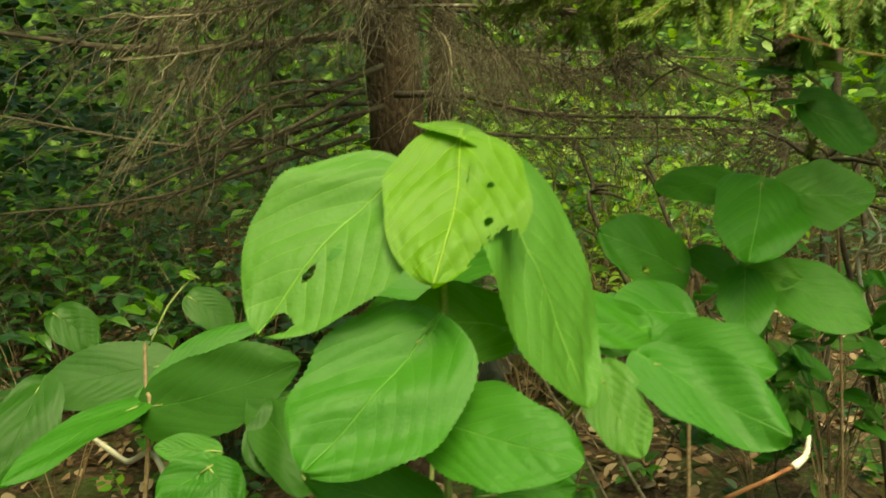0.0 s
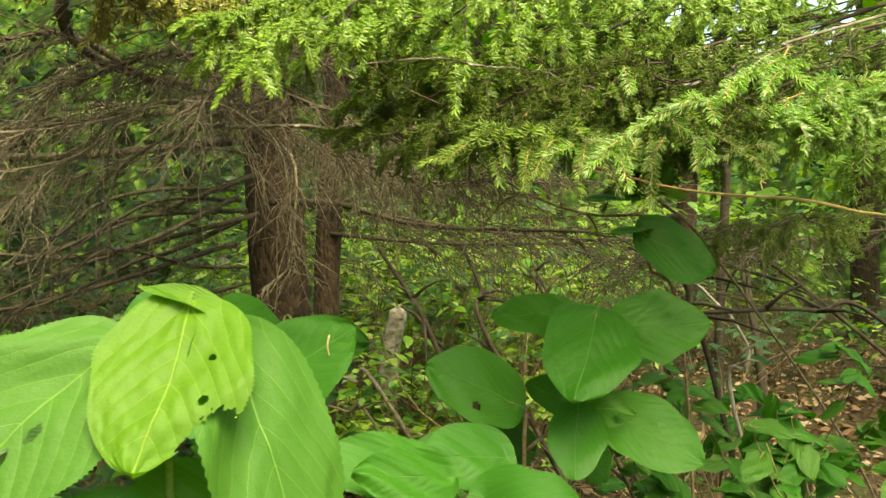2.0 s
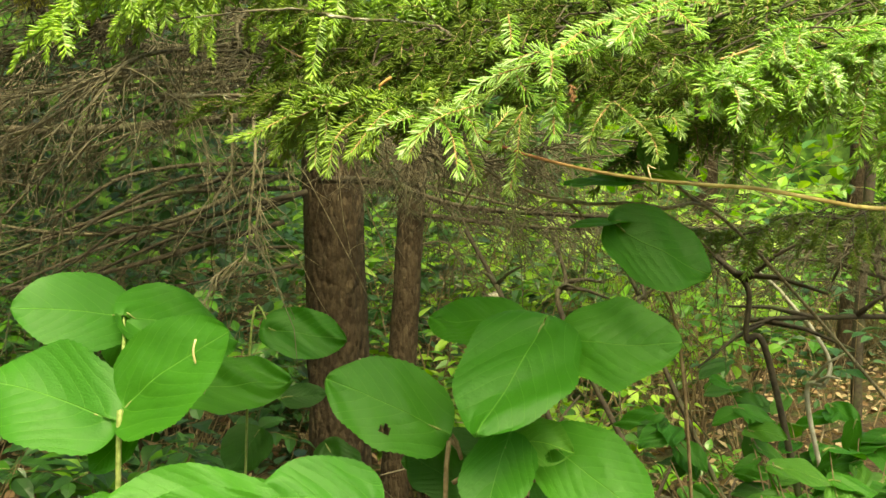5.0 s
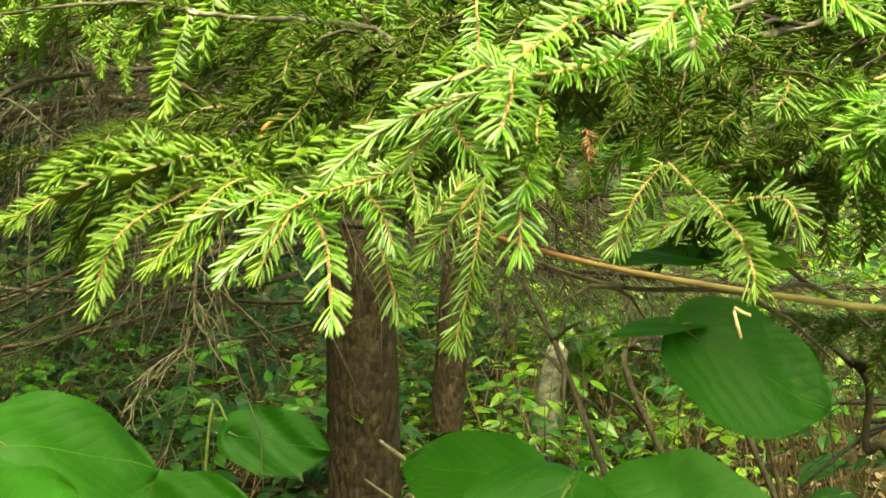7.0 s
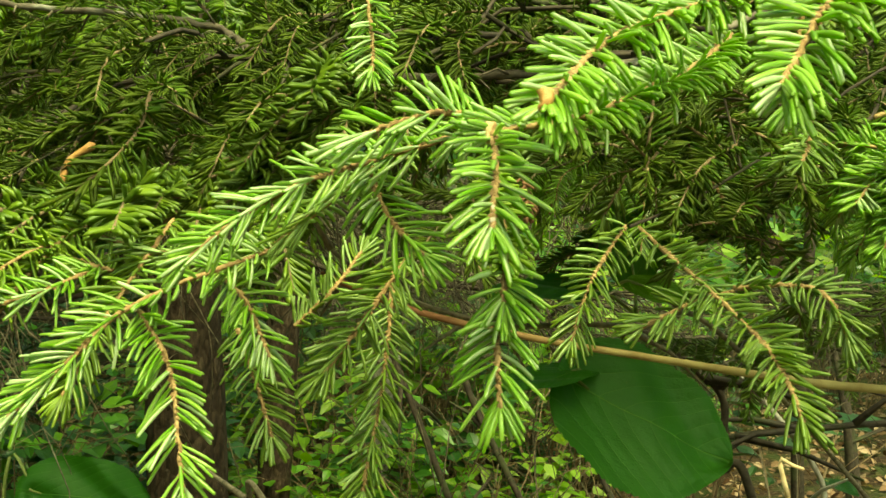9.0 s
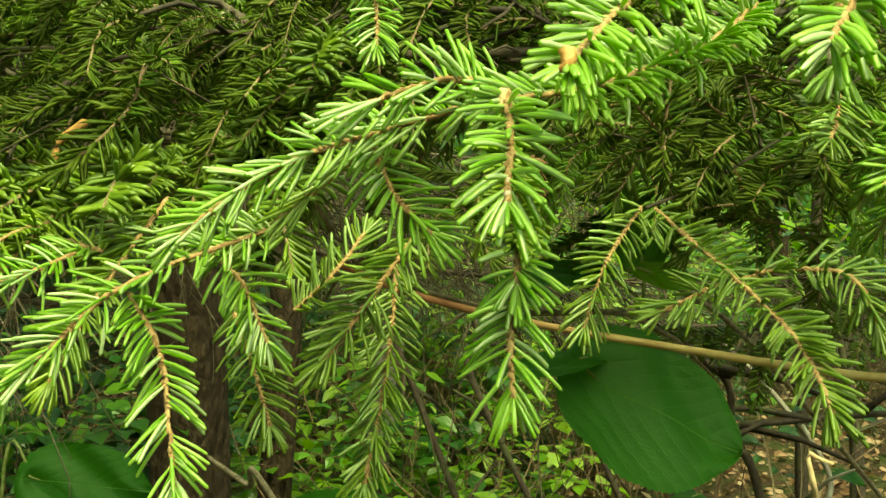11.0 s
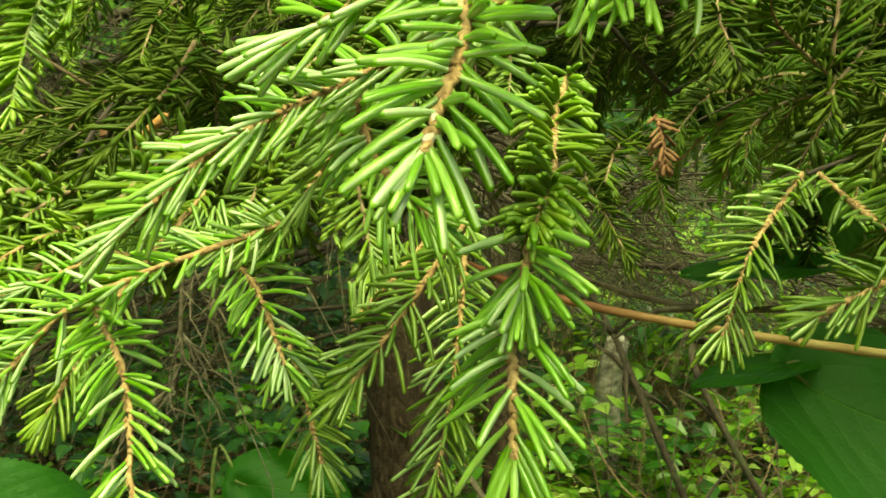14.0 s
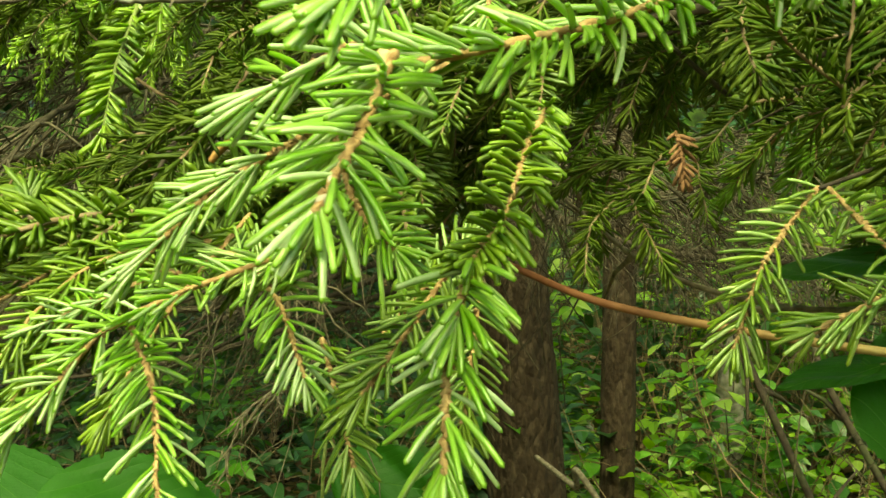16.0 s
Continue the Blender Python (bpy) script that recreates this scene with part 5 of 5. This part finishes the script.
leaf(tall, (0.780, 1.821, 1.221), (0.823, 1.809, 1.214), 0.034, young_leaf, facing=(0, -0.5, 0.8))


# ---- shoots, sticks, stumps ----
def stick(name, points, r0, r1, mat, label, category="branch", twigs=0, seed=0, sides=7):
    rng = random.Random(seed)
    b = Build()
    line = curve(points, 8 * len(points))
    tube(b, line, r0, r1, sides, 0, 0.06, rng)
    for _ in range(twigs):
        k = rng.randrange(2, len(line) - 2)
        way = Vector((rng.uniform(-1, 1), rng.uniform(-1, 1), rng.uniform(-0.5, 0.9))).normalized() * rng.uniform(0.06, 0.22)
        tube(b, [line[k], line[k] + way * 0.5 + Vector((0, 0, 0.01)), line[k] + way], r1 * 0.9, r1 * 0.3, 4)
    return tagged(new(name, b.mesh(name, [mat])), label, category)


stick("shoot_branch", [(0.588, 1.458, 1.248), (0.634, 1.446, 1.233), (0.690, 1.461, 1.220), (0.757, 1.469, 1.210), (0.820, 1.450, 1.205), (0.870, 1.450, 1.202), (0.959, 1.487, 1.188), (1.312, 1.820, 1.137), (2.3, 1.75, 0.8), (2.6, 1.7, 0.0)], 0.0015, 0.0027, amber_wood, "slender amber-brown shoot arching across behind the bough")
stick("bare_branch", [(0.476, 1.880, 1.268), (0.568, 1.835, 1.209), (0.670, 1.844, 1.180), (0.785, 1.886, 1.176), (0.949, 2.120, 1.112), (1.5, 2.6, 0.5), (1.7, 2.8, 0.0)], 0.0018, 0.0036, grey_twig, "thin bare grey-brown branch", twigs=8, seed=3)
stick("red_stick", [(0.293, 1.526, 1.388), (0.352, 1.502, 1.351), (0.403, 1.488, 1.326)], 0.0008, 0.0011, stem_brown, "short brown stick caught in the spruce bough")
stick("dark_branch", [(0.935, 2.418, 1.060), (0.983, 2.420, 1.012), (0.984, 2.415, 0.916), (1.027, 2.417, 0.874), (1.15, 2.4, 0.35), (1.2, 2.45, 0.0)], 0.005, 0.008, dark_wood, "crooked dark dead branch", twigs=6, seed=4)
stick("dark_branch", [(0.988, 2.467, 0.946), (1.123, 2.532, 0.949), (1.369, 2.657, 0.939), (1.654, 2.782, 0.862), (2.4, 2.5, 0.0)], 0.0045, 0.007, dark_wood, "level dark dead branch", twigs=10, seed=5)
stick("fallen_stick", [(1.117, 2.530, 0.940), (1.162, 2.531, 0.864), (1.156, 2.527, 0.814), (1.138, 2.571, 0.727), (1.33, 2.5, 0.0)], 0.004, 0.006, pale_wood, "bleached crooked stick leaning in the undergrowth", twigs=4, seed=6)
stick("fallen_stick", [(0.096, 2.820, 0.760), (0.200, 2.728, 0.739), (0.263, 2.684, 0.723), (0.7, 2.7, 0.0)], 0.005, 0.006, grey_twig, "grey fallen stick beside the trunk", seed=7)
stick("fallen_stick", [(0.067, 2.812, 0.678), (0.172, 2.721, 0.663), (0.250, 2.678, 0.636), (0.6, 2.6, 0.0)], 0.003, 0.004, grey_twig, "thin grey fallen stick beside the trunk", twigs=3, seed=8)
stick("fallen_stick", [(-0.399, 1.515, 0.659), (-0.320, 1.465, 0.632), (-0.237, 1.416, 0.605), (-0.2, 1.5, 0.0)], 0.004, 0.005, pale_wood, "pale bare stick among the bush leaves", seed=9)
stick("dark_branch", [(0.197, 3.853, 1.054), (0.309, 3.755, 0.898), (0.396, 3.655, 0.751), (0.7, 3.7, 0)], 0.007, 0.011, dark_wood, "dark slanting dead sapling", twigs=8, seed=10)
stick("dark_branch", [(0.510, 3.684, 1.064), (0.569, 3.581, 0.917), (0.580, 3.474, 0.779), (1.0, 3.5, 0)], 0.006, 0.010, dark_wood, "dark upright dead sapling", twigs=8, seed=12)
stick("dark_branch", [(0.763, 3.706, 1.006), (0.815, 3.604, 0.880), (0.827, 3.499, 0.780), (1.2, 3.5, 0)], 0.005, 0.009, dark_wood, "dark upright dead sapling", twigs=8, seed=13)
stick("dark_branch", [(1.223, 2.950, 1.048), (1.342, 2.960, 1.011), (1.473, 2.971, 0.970), (2.6, 2.8, 0)], 0.004, 0.007, dark_wood, "thin dark dead branch", twigs=6, seed=14)
stick("red_shoot", [(0.516, 1.025, 0.792), (0.484, 1.021, 0.776), (0.445, 1.030, 0.752), (0.400, 1.045, 0.715), (0.375, 1.055, 0.40), (0.37, 1.06, 0.0)], 0.0021, 0.0030, red_wood, "red shoot of a bush ending in a pale bud", "twig")
stick("pale_bud", [(0.514, 1.024, 0.791), (0.525, 1.026, 0.801), (0.529, 1.029, 0.819)], 0.0045, 0.002, white_bud, "fuzzy white bud at a red shoot's end", "bud")


def brush(count, box, seed, label):
    """Thin dead sticks standing in the undergrowth, each with a few twigs."""
    rng = random.Random(seed)
    (x0, x1), (y0, y1), tall = box
    heap = thing("dead_brush", ((x0 + x1) / 2, (y0 + y1) / 2, 0), label, "brush")
    for _ in range(count):
        b = Build()
        x, y = rng.uniform(x0, x1), rng.uniform(y0, y1)
        p = Vector((x, y, ground_z(x, y) - 0.02))
        way = Vector((rng.uniform(-1, 1), rng.uniform(-0.6, 0.6), rng.uniform(0.25, 1.6))).normalized()
        step = tall * rng.uniform(0.1, 0.26)
        line = [p]
        for _ in range(5):
            way = (way + Vector((rng.uniform(-0.45, 0.45), rng.uniform(-0.4, 0.4), rng.uniform(-0.3, 0.2)))).normalized()
            line.append(line[-1] + way * step)
            if rng.random() < 0.8:
                w2 = (way + Vector((rng.uniform(-1, 1), rng.uniform(-1, 1), rng.uniform(-0.6, 0.8)))).normalized()
                e = step * rng.uniform(0.6, 1.6)
                tube(b, [line[-1], line[-1] + w2 * e * 0.5, line[-1] + w2 * e + Vector((0, 0, -0.15 * e))], 0.0018, 0.0007, 4)
        tube(b, curve(line, 14), rng.uniform(0.0018, 0.005), 0.0009, 5)
        part("stick", b.mesh("stick", [rng.choice((dark_wood, dead_wood, grey_twig, stem_brown))]), heap)


brush(44, ((1.0, 2.6), (2.5, 4.0), 0.9), 21, "loose tangle of thin dead sticks in the undergrowth")
brush(60, ((0.2, 1.4), (3.2, 4.8), 1.0), 22, "loose tangle of thin dead sticks behind the young spruce")

def stump(points, r0, r1, mat, name, label, category, seed):
    rng = random.Random(seed)
    b = Build()
    line = curve(points, 26)
    tube(b, line, r0, r1, 18, 0, 0.09, rng)
    tagged(new(name, b.mesh(name, [mat])), label, category)


stump([(0.15, 4.40, -0.05), (0.20, 4.36, 0.40), (0.225, 4.32, 0.62), (0.26, 4.29, 0.77)], 0.060, 0.036, pale_bark, "pale_log", "pale weathered log leaning in the clearing", "log", 1)
for low_at, high_at, seed in (((1.635, 3.950, 0.736), (1.605, 3.957, 0.971), 4), ((1.684, 3.973, 0.502), (1.686, 4.099, 0.949), 5)):
    low_end, high_end = grounded(low_at, high_at, top=1.12)
    tree = thing("forest_tree", (low_end.x, low_end.y, 0), "thin dark dead snag among the shrubs", "tree", "trees behind")
    part("trunk", trunk_mesh(low_end, high_end, 0.020, 0.006, seed, 12, 50, 0.12), tree).data.materials[0] = dark_wood
    for z, a in ((0.60, 0.4), (0.85, 2.6), (1.05, 4.4)):
        p = low_end.lerp(high_end, (z + 0.05) / 1.17)
        dead_branch(tree, [p, p + Vector((0.22 * math.cos(a), 0.22 * math.sin(a), 0.05)), p + Vector((0.42 * math.cos(a), 0.42 * math.sin(a), 0.0))], 0.004, seed * 10 + int(z * 4), 14, 0.12, dark_wood)
for tx, ty, tr, seed in ((0.9, 9.0, 0.10, 6), (2.3, 7.6, 0.08, 7), (3.6, 6.4, 0.10, 8), (4.6, 9.5, 0.14, 10), (1.6, 10.5, 0.13, 11)):
    tree = thing("forest_tree", (tx, ty, 0), "slender grey-brown tree trunk deep in the wood", "tree", "trees behind")
    part("trunk", trunk_mesh((tx, ty, -0.1), (tx + 0.2 * math.sin(seed), ty, 6.0), tr, tr * 0.7, seed, 14, 40), tree)
    for z, a in ((1.1, 0.9 + seed), (1.7, 3.1 + seed), (2.4, 5.0 + seed)):
        p = Vector((tx + 0.2 * math.sin(seed) * z / 6, ty, z))
        way = Vector((math.cos(a), math.sin(a), 0))
        dead_branch(tree, [p, p + way * 0.4 + Vector((0, 0, 0.08)), p + way * 0.8], 0.009, seed * 10 + int(z * 4), 16, 0.25, dark_wood, thin=0.003)


birch = thing("forest_tree", (1.63, 4.32, 0), "thin dark tree with pale upper limbs", "tree", "trees behind")
part("trunk", trunk_mesh((1.66, 4.32, -0.05), (1.61, 4.29, 1.95), 0.022, 0.018, 9, 14, 50), birch).data.materials[0] = dark_wood
stem(birch, [(1.615, 4.29, 1.80), (1.609, 4.28, 1.976), (1.62, 4.26, 2.3)], 0.024, 0.016, pale_wood, "limb", "pale bare limb", 9)
stem(birch, [(1.612, 4.29, 1.82), (1.53, 4.25, 1.859), (1.444, 4.20, 1.895), (1.337, 4.18, 1.928), (1.15, 4.15, 2.05)], 0.022, 0.012, pale_wood, "limb", "pale bare limb", 9)


def rock(at, size, seed):
    bm = bmesh.new()
    bmesh.ops.create_icosphere(bm, subdivisions=3, radius=1)
    for v in bm.verts:
        v.co *= 1 + 0.35 * noise.noise(v.co * 1.3 + Vector((seed, 0, 0)))
        v.co = Vector((v.co.x * size[0], v.co.y * size[1], v.co.z * size[2])) + Vector(at)
    me = bpy.data.meshes.new("rock")
    bm.to_mesh(me)
    bm.free()
    me.materials.append(rock_mat)
    tagged(new("rock", me), "pale grey stone on the forest floor", "rock")


rock((0.15, 4.40, 0.06), (0.15, 0.13, 0.13), 1)


# ---- saplings with small thin leaves ----
def small_leaf(seed, mat):
    return leaf_mesh((0, 0, 0), (0.07, 0, 0), 0.044, (0, 0, 1), mat, seed=seed, droop=0.15, point=0.9)


SMALL = [small_leaf(900 + i, m) for i, m in enumerate((bright_leaf, green_leaf, bright_leaf, green_leaf))]


DEEP = [small_leaf(920 + i, m) for i, m in enumerate((dull_leaf, green_leaf, dull_leaf, green_leaf))]


def sapling(at, height, count, spread, seed, label, size=(0.7, 1.2), leaves=SMALL):
    rng = random.Random(seed)
    x, y = at
    s = thing("sapling", (x, y, ground_z(x, y)), label, "sapling", "saplings")
    ends = []
    for i in range(7):
        a = rng.uniform(0, math.tau)
        z = height * rng.uniform(0.8, 1.08)
        e = Vector((x + spread * math.cos(a) * rng.uniform(0.4, 1), y + spread * math.sin(a) * rng.uniform(0.4, 1), z))
        line = curve([(x, y, 0), (x + 0.25 * (e.x - x), y + 0.25 * (e.y - y), z * 0.6), e], 10)
        b = Build()
        tube(b, line, 0.003, 0.0009, 5)
        part("stem", b.mesh("stem", [stem_brown]), s)
        ends.append(line)
    for i in range(count):
        line = rng.choice(ends)
        u = rng.uniform(0.62, 1) * 9
        k = min(int(u), 8)
        p = line[k].lerp(line[k + 1], u - k)
        xx, yy, zz = frame_of((rng.uniform(-1, 1), rng.uniform(-1, 0.6), rng.uniform(-0.5, 0.1)), (rng.uniform(-0.3, 0.3), -0.5 + rng.uniform(-0.3, 0.3), 1))
        q = rng.uniform(*size)
        m = Matrix((xx * q, yy * q, zz * q)).transposed().to_4x4()
        m.translation = p
        part("leaf", rng.choice(leaves), s, at=m)


sapling((1.10, 2.58), 0.80, 44, 0.34, 74, "low shrub with dull deep green leaves in the litter", (0.8, 1.5), DEEP)
sapling((0.95, 2.75), 0.42, 34, 0.30, 76, "low shrub with dull deep green leaves in the litter", (0.6, 1.1), DEEP)
sx, sy, sz = (1.137, 2.218, 0.715)
sapling((sx, sy), sz + 0.1, 80, 0.34, 71, "low sapling with thin fresh green leaves")
sx, sy, sz = (0.996, 2.299, 0.620)
sapling((sx, sy), sz + 0.05, 46, 0.24, 72, "low sapling with thin fresh green leaves")
sx, sy, sz = (1.086, 1.759, 0.800)
sapling((sx, sy), sz + 0.08, 60, 0.28, 73, "low sapling with thin fresh green leaves")

dead_branch(spruce, [(-0.088, 3.005, 1.747), (-0.005, 2.298, 1.538), (0.092, 2.043, 1.421), (0.234, 1.939, 1.356)], 0.006, 91, 100, 0.15, hang=0.3)
dead_branch(spruce, [(-0.071, 3.007, 1.813), (0.058, 2.499, 1.611), (0.159, 2.294, 1.500), (0.313, 2.189, 1.415)], 0.006, 92, 140, 0.17, hang=0.3)
dead_branch(spruce, [(-0.105, 3.006, 1.780), (-0.049, 2.198, 1.522), (-0.141, 1.998, 1.468), (-0.270, 1.898, 1.401)], 0.007, 93, 110, 0.17, hang=0.4)
dead_branch(second, [(0.030, 3.735, 1.490), (0.107, 3.292, 1.364), (0.197, 2.988, 1.298)], 0.006, 94, 120, 0.2, hang=0.4)
spray(spruce, [(-0.072, 3.011, 1.947), (0.097, 2.401, 1.712), (0.172, 2.146, 1.574), (0.137, 2.043, 1.466)], 0.006, 0.16, 0.035, seed=95, start=0.35)

# more live and dead foliage round the spruce's crown
spray(spruce, [(-0.072, 3.010, 1.913), (0.039, 2.100, 1.644), (0.069, 1.846, 1.528), (0.047, 1.744, 1.452)], 0.006, 0.16, 0.035, seed=81, start=0.35)
spray(hang, [ROOT + Vector((0, 0, 0.4)), (0.949, 1.988, 1.735), (0.415, 1.691, 1.538), (0.222, 1.593, 1.507), (0.085, 1.544, 1.454)], 0.0035, 0.15, 0.04, seed=82, start=0.22)
spray(hang, [ROOT + Vector((0, 0, 0.1)), (1.168, 1.979, 1.562), (0.702, 1.834, 1.481), (0.446, 1.737, 1.416), (0.305, 1.688, 1.381)], 0.0035, 0.15, 0.04, DIM_SHOOTS, seed=83, start=0.22)
spray(hang, [ROOT, (1.495, 2.172, 1.505), (1.060, 1.977, 1.430), (0.764, 1.881, 1.386)], 0.0035, 0.20, 0.045, SHOOTS, seed=84, start=0.22, size=1.3)
spray(hang, [ROOT + Vector((0, 0, 0.2)), (1.382, 2.277, 1.620), (0.981, 2.083, 1.580), (0.568, 1.988, 1.526)], 0.0035, 0.2, 0.05, SHOOTS, seed=85, start=0.22)
twig(bough, [(0.6835, 1.349, 1.294), (0.6855, 1.347, 1.288), (0.6860, 1.346, 1.281)], 0.005, 1500, mats=[rust, rust, rust], label="rust-brown dead needles")
rusty = twig(bough, [(0.743, 1.407, 1.322), (0.747, 1.402, 1.320), (0.752, 1.397, 1.317)], 0.005, 1000, mats=[rust, rust, rust], label="rust-brown dead needles")

# ---- bud scales, resin and dead needles on the bough ----
def scrap(parent, name, points, r0, r1, mat, label):
    b = Build()
    tube(b, curve(points, 8), r0, r1, 6, 0, 0.15, random.Random(len(label)))
    part(name, b.mesh(name, [mat]), parent, label)


scrap(bough, "bud", [(0.676, 1.193, 1.300), (0.676, 1.192, 1.298), (0.676, 1.191, 1.296)], 0.0013, 0.0006, scale_pale, "papery pale bud scale")
scrap(bough, "resin", [(0.678, 1.174, 1.283), (0.678, 1.173, 1.281), (0.678, 1.171, 1.280)], 0.0005, 0.0007, resin, "whitish resin crust")
scrap(bough, "bud", [(0.687, 1.161, 1.303), (0.687, 1.159, 1.301), (0.686, 1.159, 1.300)], 0.0016, 0.0007, scale_brown, "amber bud")
scrap(bough, "resin", [(0.736, 1.187, 1.308), (0.735, 1.186, 1.306)], 0.0014, 0.0012, resin, "whitish resin crust")
scrap(bough, "bud_scale", [(0.493, 1.383, 1.288), (0.495, 1.385, 1.297), (0.505, 1.385, 1.304)], 0.0013, 0.0019, scale_brown, "tan fallen bud scale")
scrap(bough, "bud_scale", [(0.446, 1.430, 1.301), (0.445, 1.430, 1.306)], 0.003, 0.002, rust, "rusty dead needle tuft")
scrap(bough, "bud_scale", [(0.756, 1.250, 1.207), (0.753, 1.249, 1.218), (0.756, 1.249, 1.217), (0.759, 1.249, 1.216)], 0.0007, 0.0005, scale_pale, "curled dry bud scale")
scrap(mid, "bud_scale", [(scale_at[0], scale_at[1], scale_at[2] + 0.014), (scale_at[0] - 0.002, scale_at[1] - 0.002, scale_at[2]), (scale_at[0], scale_at[1], scale_at[2] - 0.014)], 0.0014, 0.0012, scale_pale, "tan dry scale lying on a leaf")
